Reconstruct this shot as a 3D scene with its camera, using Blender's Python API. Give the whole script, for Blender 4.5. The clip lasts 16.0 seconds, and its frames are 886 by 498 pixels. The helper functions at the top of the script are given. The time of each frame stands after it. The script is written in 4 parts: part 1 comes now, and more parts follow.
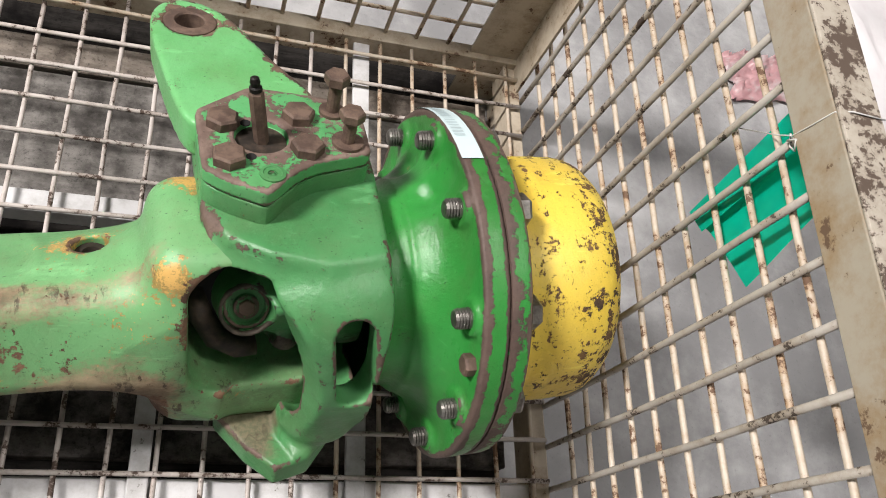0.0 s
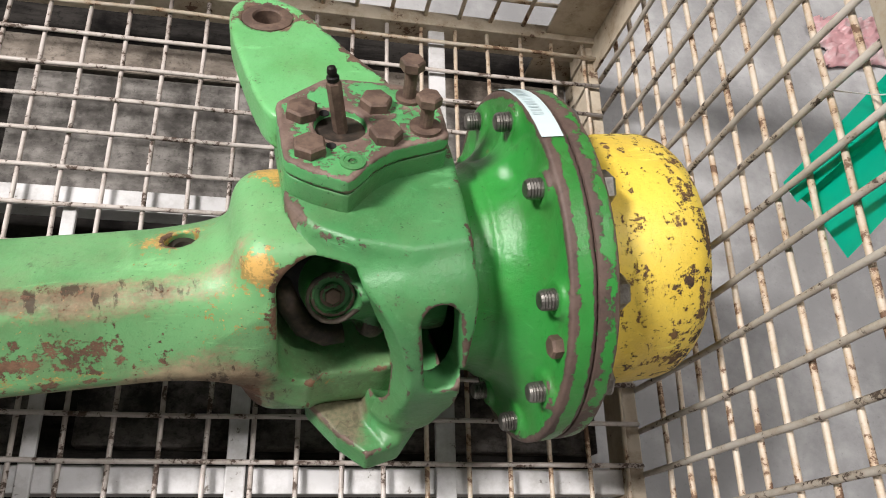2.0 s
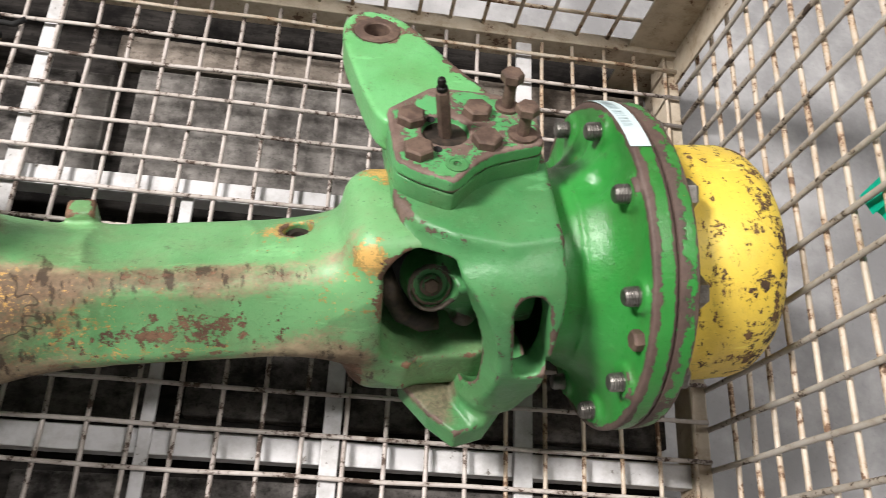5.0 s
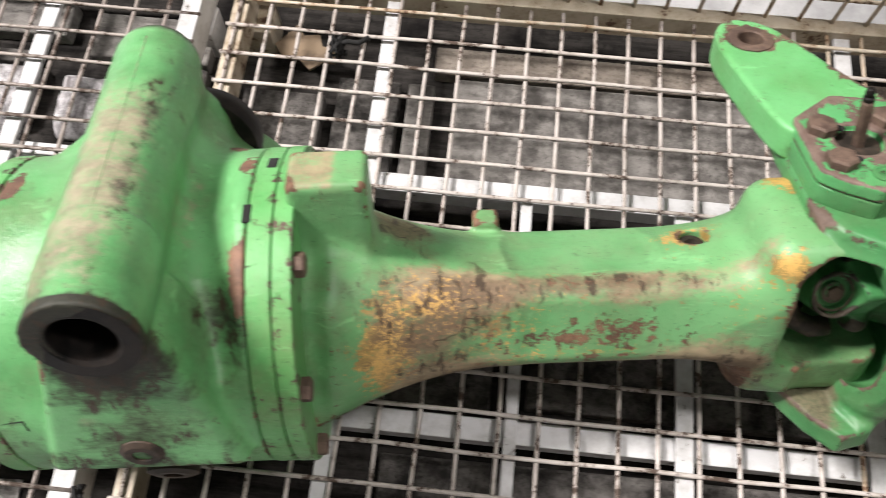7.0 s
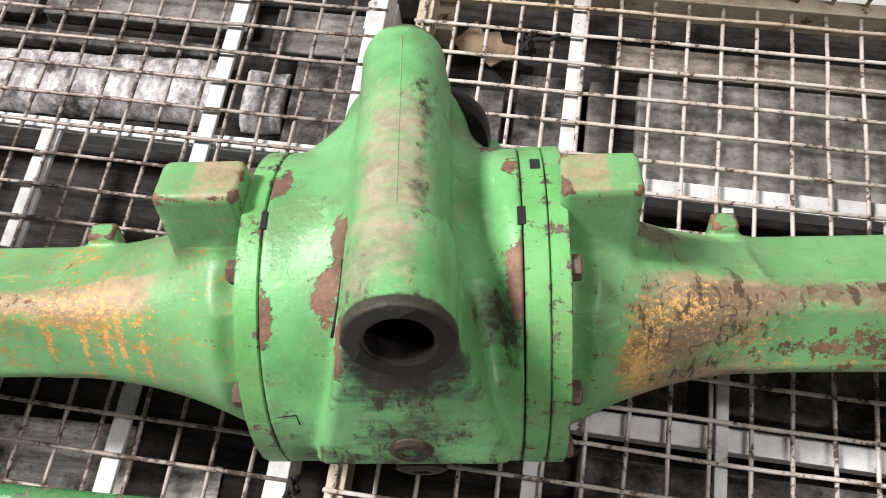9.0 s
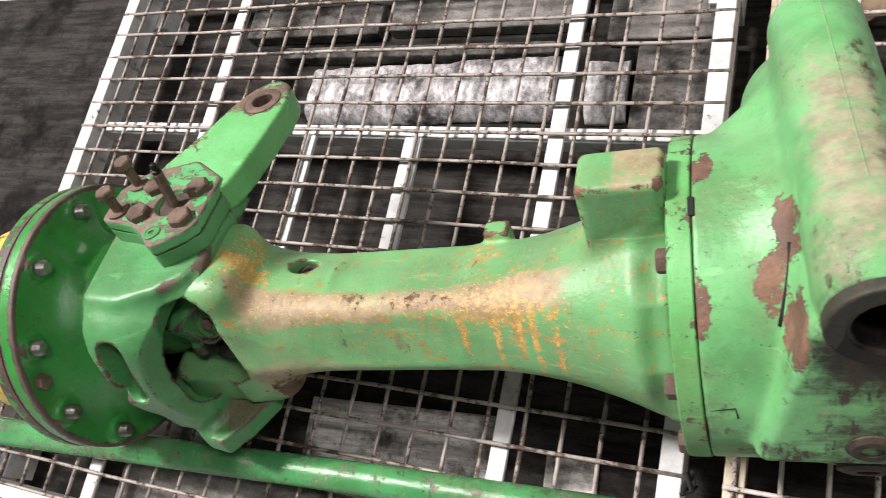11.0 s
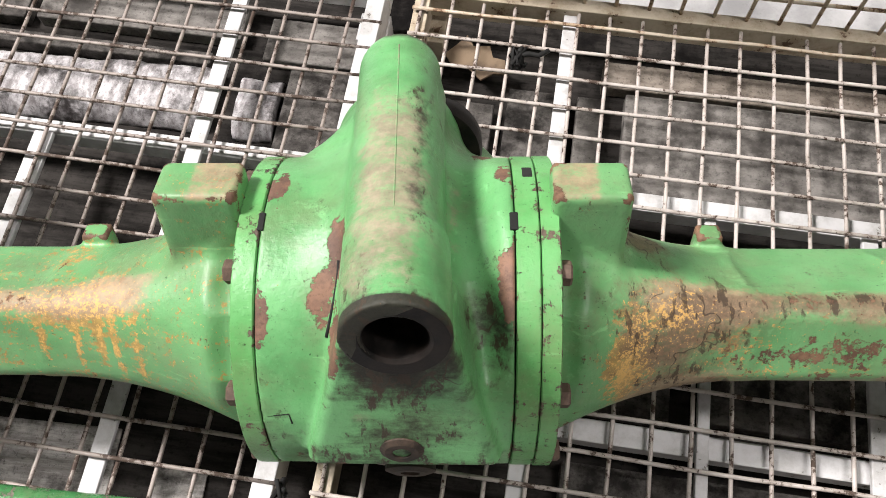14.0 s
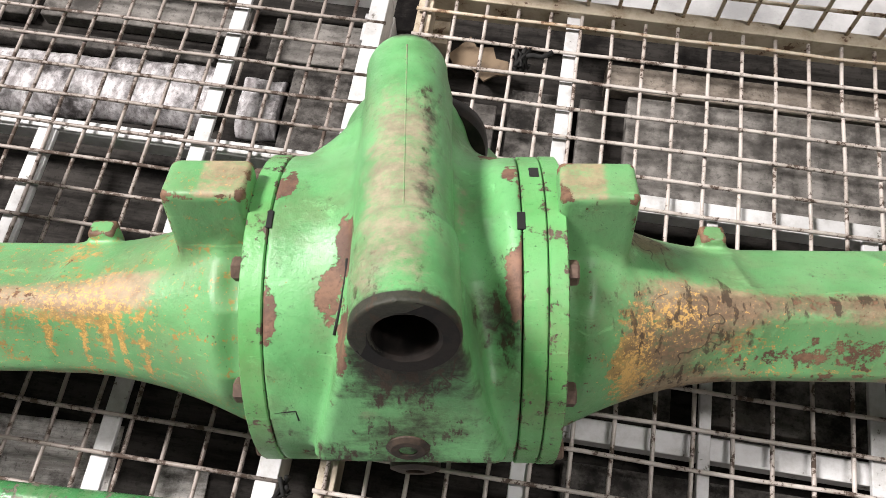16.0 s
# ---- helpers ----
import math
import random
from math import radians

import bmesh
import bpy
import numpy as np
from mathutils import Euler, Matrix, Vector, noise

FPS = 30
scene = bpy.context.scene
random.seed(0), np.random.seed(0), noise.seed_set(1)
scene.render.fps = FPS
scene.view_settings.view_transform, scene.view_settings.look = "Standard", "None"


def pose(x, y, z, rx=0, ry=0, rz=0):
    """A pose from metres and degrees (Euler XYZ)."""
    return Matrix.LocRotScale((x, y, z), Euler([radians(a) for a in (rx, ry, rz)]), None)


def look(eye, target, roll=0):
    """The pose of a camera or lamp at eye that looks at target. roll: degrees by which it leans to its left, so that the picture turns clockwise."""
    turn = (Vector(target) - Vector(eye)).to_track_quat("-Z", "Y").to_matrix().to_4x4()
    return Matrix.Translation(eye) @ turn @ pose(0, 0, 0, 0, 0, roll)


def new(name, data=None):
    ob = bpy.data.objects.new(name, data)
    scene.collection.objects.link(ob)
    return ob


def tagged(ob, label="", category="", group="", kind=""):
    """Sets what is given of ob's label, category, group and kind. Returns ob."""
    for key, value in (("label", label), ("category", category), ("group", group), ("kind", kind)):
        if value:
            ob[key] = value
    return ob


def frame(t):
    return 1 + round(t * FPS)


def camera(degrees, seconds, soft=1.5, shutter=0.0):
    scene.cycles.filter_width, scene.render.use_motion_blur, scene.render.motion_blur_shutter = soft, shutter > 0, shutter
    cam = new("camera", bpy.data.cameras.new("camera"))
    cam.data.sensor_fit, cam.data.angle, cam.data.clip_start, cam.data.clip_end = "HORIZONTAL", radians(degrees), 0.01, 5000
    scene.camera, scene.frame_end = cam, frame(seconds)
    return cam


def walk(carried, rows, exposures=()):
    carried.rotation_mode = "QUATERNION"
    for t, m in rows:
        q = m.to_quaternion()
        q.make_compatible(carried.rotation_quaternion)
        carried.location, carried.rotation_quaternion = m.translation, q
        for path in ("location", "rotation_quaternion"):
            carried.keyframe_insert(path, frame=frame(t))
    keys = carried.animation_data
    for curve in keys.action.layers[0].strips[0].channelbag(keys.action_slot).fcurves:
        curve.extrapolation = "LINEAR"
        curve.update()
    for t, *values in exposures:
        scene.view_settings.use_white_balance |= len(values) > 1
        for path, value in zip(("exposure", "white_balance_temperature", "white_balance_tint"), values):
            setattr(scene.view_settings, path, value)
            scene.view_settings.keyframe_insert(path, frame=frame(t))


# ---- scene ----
cam = camera(57.1, 16.0, 0.8, 0.5)
PATH = [
    (0, (0.466, -0.439, 0.957), (1.051, 0.363, -0.779), 38.3),
    (0.5, (0.469, -0.45, 0.962), (1.024, 0.348, -0.786), 36.5),
    (1, (0.473, -0.456, 0.963), (0.955, 0.35, -0.802), 32.2),
    (1.5, (0.476, -0.45, 0.954), (0.904, 0.353, -0.827), 29.1),
    (2, (0.469, -0.444, 0.949), (0.858, 0.345, -0.847), 27.4),
    (2.5, (0.468, -0.447, 0.95), (0.832, 0.333, -0.855), 26.6),
    (3, (0.469, -0.452, 0.955), (0.82, 0.326, -0.854), 26.2),
    (3.2, (0.471, -0.456, 0.955), (0.823, 0.328, -0.85), 26.2),
    (5.3, (0.401, -0.482, 1.005), (0.61, 0.314, -0.818), 19.4),
    (5.5, (0.38, -0.485, 1.004), (0.563, 0.306, -0.824), 18.1),
    (6, (0.318, -0.492, 1.001), (0.394, 0.282, -0.841), 11.3),
    (6.5, (0.238, -0.497, 1.013), (0.216, 0.259, -0.839), 4.2),
    (7, (0.154, -0.495, 1.027), (0.068, 0.248, -0.827), -0.6),
    (7.5, (0.064, -0.502, 1.028), (-0.073, 0.227, -0.829), -4.6),
    (8, (-0.01, -0.508, 1.029), (-0.168, 0.207, -0.831), -6.0),
    (8.5, (-0.04, -0.51, 1.027), (-0.208, 0.202, -0.835), -6.2),
    (9, (-0.046, -0.51, 1.032), (-0.257, 0.2, -0.826), -8.6),
    (9.5, (-0.052, -0.515, 1.036), (-0.368, 0.172, -0.816), -16.0),
    (10, (-0.103, -0.525, 1.034), (-0.637, 0.126, -0.78), -29.9),
    (10.2, (-0.126, -0.53, 1.04), (-0.74, 0.099, -0.756), -34.6),
    (11.25, (-0.205, -0.537, 1.045), (-1.05, 0.07, -0.746), -46.0),
    (12.3, (-0.110, -0.542, 1.050), (-0.691, 0.095, -0.760), -32.0),
    (12.5, (-0.088, -0.54, 1.055), (-0.59, 0.118, -0.766), -26.5),
    (13, (-0.054, -0.536, 1.06), (-0.379, 0.173, -0.782), -14.4),
    (13.5, (-0.052, -0.539, 1.046), (-0.252, 0.206, -0.799), -5.6),
    (14, (-0.056, -0.529, 1.044), (-0.222, 0.226, -0.801), -3.7),
    (14.5, (-0.058, -0.523, 1.046), (-0.218, 0.231, -0.8), -3.7),
    (15, (-0.061, -0.524, 1.043), (-0.218, 0.228, -0.803), -3.6),
    (15.5, (-0.06, -0.528, 1.042), (-0.214, 0.228, -0.803), -3.0),
    (16, (-0.067, -0.535, 1.047), (-0.221, 0.226, -0.796), -2.4),
]
EXPOSURES = [(0.0, 0.14), (3.2, 0.18), (5.5, 0.28), (7.0, 0.38), (9.0, 0.29), (16.0, 0.30)]
walk(cam, [(t, look(eye, target, roll)) for t, eye, target, roll in PATH], EXPOSURES)

# ---------------------------------------------------------------- light
world = bpy.data.worlds.new("hall_air")
scene.world = world
world.use_nodes = True
world.node_tree.nodes["Background"].inputs[0].default_value = (0.93, 0.97, 1.0, 1)
world.node_tree.nodes["Background"].inputs[1].default_value = 0.010


def strip_lamp(eye, target, sx, sy, watts, colour=(1.0, 0.945, 0.915)):
    data = bpy.data.lights.new("hall_strip_light", "AREA")
    data.shape, data.size, data.size_y, data.energy, data.color = "RECTANGLE", sx, sy, watts, colour
    ob = new("hall_strip_light", data)
    ob.matrix_world = look(eye, target)
    return ob


strip_lamp((-4.45, 0.62, 6.35), (-0.2, -0.2, 0.0), 0.72, 1.95, 1120)
strip_lamp((1.9, -0.1, 4.6), (0.3, -0.2, 0.0), 0.4, 1.6, 84)
strip_lamp((0.4, -2.9, 4.4), (0.0, -0.3, 0.0), 1.6, 0.4, 9)

# ---------------------------------------------------------------- materials


def nodes_of(name):
    m = bpy.data.materials.new(name)
    m.use_nodes = True
    nt = m.node_tree
    return m, nt, nt.nodes["Principled BSDF"]


def link(nt, a, b):
    nt.links.new(a, b)


def coords(nt):
    return nt.nodes.new("ShaderNodeTexCoord").outputs["Object"]


def noise_tex(nt, co, scale, detail=6.0, rough=0.6, stretch=None):
    if stretch:
        mp = nt.nodes.new("ShaderNodeMapping")
        mp.inputs["Scale"].default_value = stretch
        link(nt, co, mp.inputs["Vector"])
        co = mp.outputs["Vector"]
    n = nt.nodes.new("ShaderNodeTexNoise")
    n.inputs["Scale"].default_value, n.inputs["Detail"].default_value, n.inputs["Roughness"].default_value = scale, detail, rough
    link(nt, co, n.inputs["Vector"])
    return n.outputs["Fac"]


def ramp(nt, fac, lo, hi):
    r = nt.nodes.new("ShaderNodeMapRange")
    r.interpolation_type = "SMOOTHSTEP"
    r.inputs["From Min"].default_value, r.inputs["From Max"].default_value = lo, hi
    link(nt, fac, r.inputs["Value"])
    return r.outputs["Result"]


def mix(nt, fac, a, b):
    n = nt.nodes.new("ShaderNodeMix")
    n.data_type = "RGBA"
    for key, v in (("Factor_Float", fac), ("A_Color", a), ("B_Color", b)):
        sock = next(s for s in n.inputs if s.identifier == key)
        if isinstance(v, (tuple, float, int)):
            sock.default_value = v if not isinstance(v, tuple) else (*v[:3], 1)
        else:
            link(nt, v, sock)
    return next(s for s in n.outputs if s.identifier == "Result_Color")


def maths(nt, op, a, b=None, clamp=False):
    n = nt.nodes.new("ShaderNodeMath")
    n.operation, n.use_clamp = op, clamp
    for k, v in enumerate((a, b)):
        if v is None:
            continue
        if isinstance(v, (int, float)):
            n.inputs[k].default_value = v
        else:
            link(nt, v, n.inputs[k])
    return n.outputs[0]


def bump(nt, bsdf, height, strength, distance=0.002):
    b = nt.nodes.new("ShaderNodeBump")
    b.inputs["Strength"].default_value, b.inputs["Distance"].default_value = strength, distance
    link(nt, height, b.inputs["Height"])
    link(nt, b.outputs[0], bsdf.inputs["Normal"])


def attr(nt, name):
    a = nt.nodes.new("ShaderNodeAttribute")
    a.attribute_name = name
    return a.outputs["Fac"]


def painted_casting(name, light, dark, chip_a, chip_b, chip=0.0, grime=0.35, rough=0.42, ochre=(0.42, 0.23, 0.05), mud=(0.035, 0.032, 0.02), cracks=0.6, lines=0.0, film=(0.34, 0.27, 0.22), stain=0.16):
    """Paint over a cast surface: wear (an attribute) bares the metal, ochre (an attribute) the old coat in specks;
    soil (an attribute) brings mud and hair cracks,
    and rubbed (an attribute) wears the paint down to a thin matt film of the given colour."""
    m, nt, bs = nodes_of(name)
    co = coords(nt)
    big = noise_tex(nt, co, 9.0, 6.0)
    n1 = noise_tex(nt, co, 42.0, 10.0, 0.72)
    n2 = noise_tex(nt, co, 190.0, 6.0, 0.75)
    n3 = noise_tex(nt, co, 420.0, 4.0, 0.7)
    streak = noise_tex(nt, co, 20.0, 9.0, 0.74)
    scratch = noise_tex(nt, co, 30.0, 7.0, 0.65, (0.35, 1.0, 3.2))
    cross = noise_tex(nt, co, 60.0, 7.0, 0.65, (1.7, 0.6, 0.7))
    soiled = attr(nt, "soil")
    paint = mix(nt, ramp(nt, big, 0.35, 0.68), light, dark)
    paint = mix(nt, maths(nt, "MULTIPLY", ramp(nt, n2, 0.55, 0.70), 0.4), paint, tuple(0.5 * c for c in dark))
    paint = mix(nt, maths(nt, "MULTIPLY", ramp(nt, n1, 0.56, 0.74), 0.5), paint, (0.6 * dark[0] + 0.03, 0.55 * dark[1] + 0.02, 0.6 * dark[2] + 0.015))
    paint = mix(nt, maths(nt, "MULTIPLY", ramp(nt, maths(nt, "ADD", maths(nt, "MULTIPLY", streak, 0.6), maths(nt, "MULTIPLY", big, 0.4)), 0.42, 0.66), stain), paint, (0.25, 0.20, 0.13))
    paint = mix(nt, maths(nt, "MULTIPLY", ramp(nt, scratch, 0.60, 0.68), 0.35), paint, tuple(min(1, 1.5 * c + 0.04) for c in light))
    pit = noise_tex(nt, co, 300.0, 2.0, 0.5)
    paint = mix(nt, maths(nt, "MULTIPLY", ramp(nt, maths(nt, "ADD", maths(nt, "MULTIPLY", pit, 0.8), maths(nt, "MULTIPLY", streak, 0.2)), 0.655, 0.70), 0.75), paint, tuple(0.25 * c for c in dark))
    speck = maths(nt, "MULTIPLY", ramp(nt, maths(nt, "ADD", maths(nt, "MULTIPLY", n3, 0.55), maths(nt, "MULTIPLY", n1, 0.45)), 0.585, 0.63), 0.62)
    paint = mix(nt, speck, paint, (0.55 * dark[0] + 0.02, 0.38 * dark[1] + 0.01, 0.5 * dark[2] + 0.008))
    pale = maths(nt, "MULTIPLY", ramp(nt, maths(nt, "ADD", maths(nt, "MULTIPLY", noise_tex(nt, co, 130.0, 8.0, 0.75), 0.6), maths(nt, "MULTIPLY", big, 0.4)), 0.55, 0.66), 0.30)
    paint = mix(nt, pale, paint, tuple(min(1, 1.25 * c + 0.05) for c in light))
    soil = maths(nt, "MULTIPLY", ramp(nt, maths(nt, "ADD", maths(nt, "ADD", maths(nt, "MULTIPLY", streak, 0.7), maths(nt, "MULTIPLY", scratch, 0.3)), maths(nt, "MULTIPLY", soiled, 0.42)), 0.60, 0.83), grime + 0.45, True)
    fine = maths(nt, "ADD", maths(nt, "ADD", maths(nt, "MULTIPLY", n1, 0.35), maths(nt, "MULTIPLY", n2, 0.40)), maths(nt, "MULTIPLY", scratch, 0.25))
    old = ramp(nt, maths(nt, "ADD", fine, maths(nt, "MULTIPLY", attr(nt, "ochre"), 0.14)), 0.60, 0.63)
    col = mix(nt, maths(nt, "MULTIPLY", old, 0.9), paint, mix(nt, ramp(nt, n1, 0.35, 0.65), ochre, tuple(0.6 * c for c in ochre)))
    thin = ramp(nt, maths(nt, "ADD", maths(nt, "ADD", maths(nt, "MULTIPLY", attr(nt, "rubbed"), 0.55), maths(nt, "MULTIPLY", noise_tex(nt, co, 34.0, 9.0, 0.74, (0.4, 1.0, 1.0)), 0.75)), maths(nt, "MULTIPLY", n2, 0.34)), 0.70, 0.95)
    col = mix(nt, maths(nt, "MULTIPLY", thin, 0.85), col, mix(nt, ramp(nt, n1, 0.36, 0.64), film, tuple(0.62 * c for c in film)))
    col = mix(nt, soil, col, mix(nt, ramp(nt, n2, 0.4, 0.6), mud, tuple(1.6 * c for c in mud)))
    late = ramp(nt, maths(nt, "ADD", maths(nt, "ADD", maths(nt, "MULTIPLY", n2, 0.6), maths(nt, "MULTIPLY", n3, 0.4)), maths(nt, "MULTIPLY", attr(nt, "ochre"), 0.13)), 0.655, 0.68)
    col = mix(nt, maths(nt, "MULTIPLY", late, 0.9), col, tuple(1.15 * c for c in ochre))
    hair = maths(nt, "MULTIPLY", ramp(nt, maths(nt, "ABSOLUTE", maths(nt, "SUBTRACT", noise_tex(nt, co, 11.0, 3.0, 0.55), 0.5)), 0.0075, 0.002), ramp(nt, maths(nt, "ADD", big, maths(nt, "MULTIPLY", soiled, 0.32)), 0.64, 0.80))
    gash = maths(nt, "MULTIPLY", ramp(nt, cross, 0.555, 0.60), ramp(nt, maths(nt, "ADD", streak, maths(nt, "MULTIPLY", soiled, 0.4)), 0.56, 0.72))
    col = mix(nt, maths(nt, "MULTIPLY", maths(nt, "MAXIMUM", hair, gash), cracks, True), col, (0.042, 0.027, 0.016))
    edge = maths(nt, "ADD", maths(nt, "MULTIPLY", n1, 0.72 - lines), maths(nt, "MULTIPLY", n2, 0.28))
    if lines:
        edge = maths(nt, "ADD", edge, maths(nt, "MULTIPLY", cross, lines))
    worn = ramp(nt, maths(nt, "ADD", edge, maths(nt, "MULTIPLY", attr(nt, "wear"), 0.36)), 0.690 - chip, 0.702 - chip)
    bare = mix(nt, ramp(nt, streak, 0.38, 0.62), chip_a, chip_b)
    bare = mix(nt, maths(nt, "MULTIPLY", ramp(nt, n2, 0.5, 0.68), 0.6), bare, tuple(0.5 * c for c in chip_a))
    col = mix(nt, worn, col, bare)
    link(nt, col, bs.inputs["Base Color"])
    r = maths(nt, "ADD", maths(nt, "MULTIPLY", maths(nt, "MAXIMUM", worn, soil), 0.3), maths(nt, "ADD", rough - 0.13, maths(nt, "MULTIPLY", streak, 0.2)), True)
    r = maths(nt, "ADD", r, maths(nt, "MULTIPLY", thin, 0.2), True)
    link(nt, r, bs.inputs["Roughness"])
    h = maths(nt, "SUBTRACT", maths(nt, "ADD", maths(nt, "MULTIPLY", noise_tex(nt, co, 70.0, 5.0), 0.7), maths(nt, "MULTIPLY", n2, 0.35)), maths(nt, "MULTIPLY", worn, 0.7))
    bump(nt, bs, h, 0.75, 0.0018)
    return m


def metal(name, a, b, scale=60.0, metallic=0.6, rough=0.5, strength=0.3, shine=0.5):
    m, nt, bs = nodes_of(name)
    co = coords(nt)
    n = noise_tex(nt, co, scale, 8.0, 0.7)
    n2 = noise_tex(nt, co, scale * 0.2, 4.0)
    f = ramp(nt, maths(nt, "ADD", maths(nt, "MULTIPLY", n, 0.6), maths(nt, "MULTIPLY", n2, 0.4)), 0.4, 0.62)
    link(nt, mix(nt, f, a, b), bs.inputs["Base Color"])
    bs.inputs["Metallic"].default_value = metallic
    bs.inputs["Specular IOR Level"].default_value = shine
    link(nt, maths(nt, "ADD", maths(nt, "MULTIPLY", n, 0.3), rough - 0.15, True), bs.inputs["Roughness"])
    bump(nt, bs, n, strength, 0.001)
    return m


def painted_steel(name, paint, dirt, rust, rust_level=0.6, scale=30.0, rough=0.5):
    m, nt, bs = nodes_of(name)
    co = coords(nt)
    rnd = nt.nodes.new("ShaderNodeObjectInfo").outputs["Random"]
    shift = nt.nodes.new("ShaderNodeVectorMath")
    shift.operation = "ADD"
    link(nt, co, shift.inputs[0])
    link(nt, maths(nt, "MULTIPLY", rnd, 7.0), shift.inputs[1])
    co = shift.outputs[0]
    n = noise_tex(nt, co, scale, 9.0, 0.7)
    n2 = noise_tex(nt, co, scale * 5, 4.0, 0.7)
    base = mix(nt, ramp(nt, n, 0.4, 0.66), paint, dirt)
    e = maths(nt, "ADD", maths(nt, "ADD", maths(nt, "MULTIPLY", n, 0.6), maths(nt, "MULTIPLY", n2, 0.4)), maths(nt, "MULTIPLY", attr(nt, "wear"), 0.4))
    r = ramp(nt, e, rust_level - 0.02, rust_level + 0.02)
    link(nt, mix(nt, r, base, rust), bs.inputs["Base Color"])
    link(nt, maths(nt, "ADD", maths(nt, "MULTIPLY", r, 0.3), rough, True), bs.inputs["Roughness"])
    bump(nt, bs, maths(nt, "SUBTRACT", n2, r), 0.25, 0.0008)
    return m


BROWN_A, BROWN_B = (0.088, 0.056, 0.043), (0.155, 0.105, 0.08)
GREEN = painted_casting("green_paint", (0.16, 0.44, 0.172), (0.075, 0.25, 0.085), (0.12, 0.066, 0.048), (0.25, 0.135, 0.088), chip=0.02, grime=0.53, cracks=1.0, mud=(0.018, 0.015, 0.011), film=(0.42, 0.32, 0.245), rough=0.38, stain=0.30)
GREEN_ARM = painted_casting("green_paint_rubbed", (0.158, 0.385, 0.158), (0.092, 0.28, 0.10), (0.10, 0.055, 0.035), (0.24, 0.135, 0.08), chip=0.040, grime=0.32, ochre=(0.54, 0.33, 0.10), mud=(0.105, 0.068, 0.042), cracks=0.85, film=(0.41, 0.285, 0.19), stain=0.34)
GREEN_LEVER = painted_casting("green_paint_lever", (0.155, 0.46, 0.175), (0.095, 0.35, 0.105), BROWN_A, (0.19, 0.12, 0.085), chip=0.0, cracks=0.4, rough=0.36, stain=0.16)
GREEN_KNUCKLE = painted_casting("green_paint_knuckle", (0.08, 0.275, 0.10), (0.048, 0.195, 0.063), BROWN_A, BROWN_B, chip=0.03, cracks=0.35, mud=(0.115, 0.078, 0.055), rough=0.4, stain=0.14)
GREEN_RING = painted_casting("green_paint_chipped", (0.145, 0.42, 0.145), (0.08, 0.30, 0.08), (0.07, 0.045, 0.036), BROWN_B, chip=0.055, cracks=0.6, rough=0.38, stain=0.36, film=(0.37, 0.335, 0.235))
GREEN_HUB = painted_casting("green_paint_hub", (0.032, 0.255, 0.046), (0.02, 0.18, 0.028), (0.075, 0.05, 0.043), (0.12, 0.08, 0.065), chip=0.02, cracks=0.3, rough=0.33, stain=0.10)
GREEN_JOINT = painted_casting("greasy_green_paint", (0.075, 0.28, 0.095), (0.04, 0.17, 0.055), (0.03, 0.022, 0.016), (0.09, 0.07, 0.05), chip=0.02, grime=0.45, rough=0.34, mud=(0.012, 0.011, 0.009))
YELLOW = painted_casting("yellow_paint", (0.80, 0.60, 0.085), (0.74, 0.52, 0.06), (0.05, 0.03, 0.02), (0.20, 0.11, 0.04), chip=0.130, grime=0.0, ochre=(0.5, 0.3, 0.03), cracks=0.9, lines=0.28)
PLATE = painted_casting("rusty_plate_paint", (0.105, 0.38, 0.14), (0.07, 0.30, 0.10), (0.125, 0.082, 0.066), (0.215, 0.155, 0.125), chip=0.035)
RAIL_TOP = painted_steel("flaking_grey_rail", (0.42, 0.38, 0.32), (0.25, 0.21, 0.165), (0.085, 0.06, 0.045), 0.525, 26.0)
RAIL = painted_steel("flaking_cream_rail", (0.36, 0.325, 0.26), (0.27, 0.19, 0.105), (0.12, 0.075, 0.045), 0.585, 13.0)
RUST = metal("rusty_brown_steel", (0.085, 0.054, 0.042), (0.175, 0.118, 0.088), 90.0, 0.2, 0.7, 0.6)
STEEL = metal("dull_zinc_steel", (0.28, 0.27, 0.25), (0.13, 0.12, 0.11), 120.0, 0.85, 0.38, 0.2)
DIRTY = metal("dirty_brown_iron", (0.022, 0.017, 0.013), (0.085, 0.058, 0.042), 70.0, 0.2, 0.65, 0.5)
GREASE = metal("greasy_black_iron", (0.003, 0.003, 0.003), (0.018, 0.014, 0.012), 60.0, 0.0, 0.5, 0.5, 0.22)
WIRE = painted_steel("galvanised_wire", (0.53, 0.485, 0.455), (0.31, 0.26, 0.225), (0.075, 0.05, 0.038), 0.55, 26.0)
WIRE_DIRTY = painted_steel("dirty_galvanised_wire", (0.33, 0.285, 0.26), (0.16, 0.13, 0.11), (0.07, 0.047, 0.036), 0.53, 26.0)
WIRE_GREY = painted_steel("grey_painted_wire", (0.42, 0.39, 0.345), (0.30, 0.255, 0.20), (0.06, 0.043, 0.032), 0.57, 28.0)
WIRE_RUSTY = painted_steel("cream_painted_wire", (0.54, 0.475, 0.39), (0.38, 0.255, 0.15), (0.14, 0.08, 0.048), 0.555, 24.0)
WHITE_BAR = painted_steel("white_painted_bar", (0.59, 0.59, 0.60), (0.41, 0.405, 0.40), (0.12, 0.105, 0.09), 0.61, 18.0)
CREAM = painted_steel("cream_painted_steel", (0.52, 0.455, 0.36), (0.33, 0.26, 0.18), (0.12, 0.07, 0.045), 0.585, 20.0)


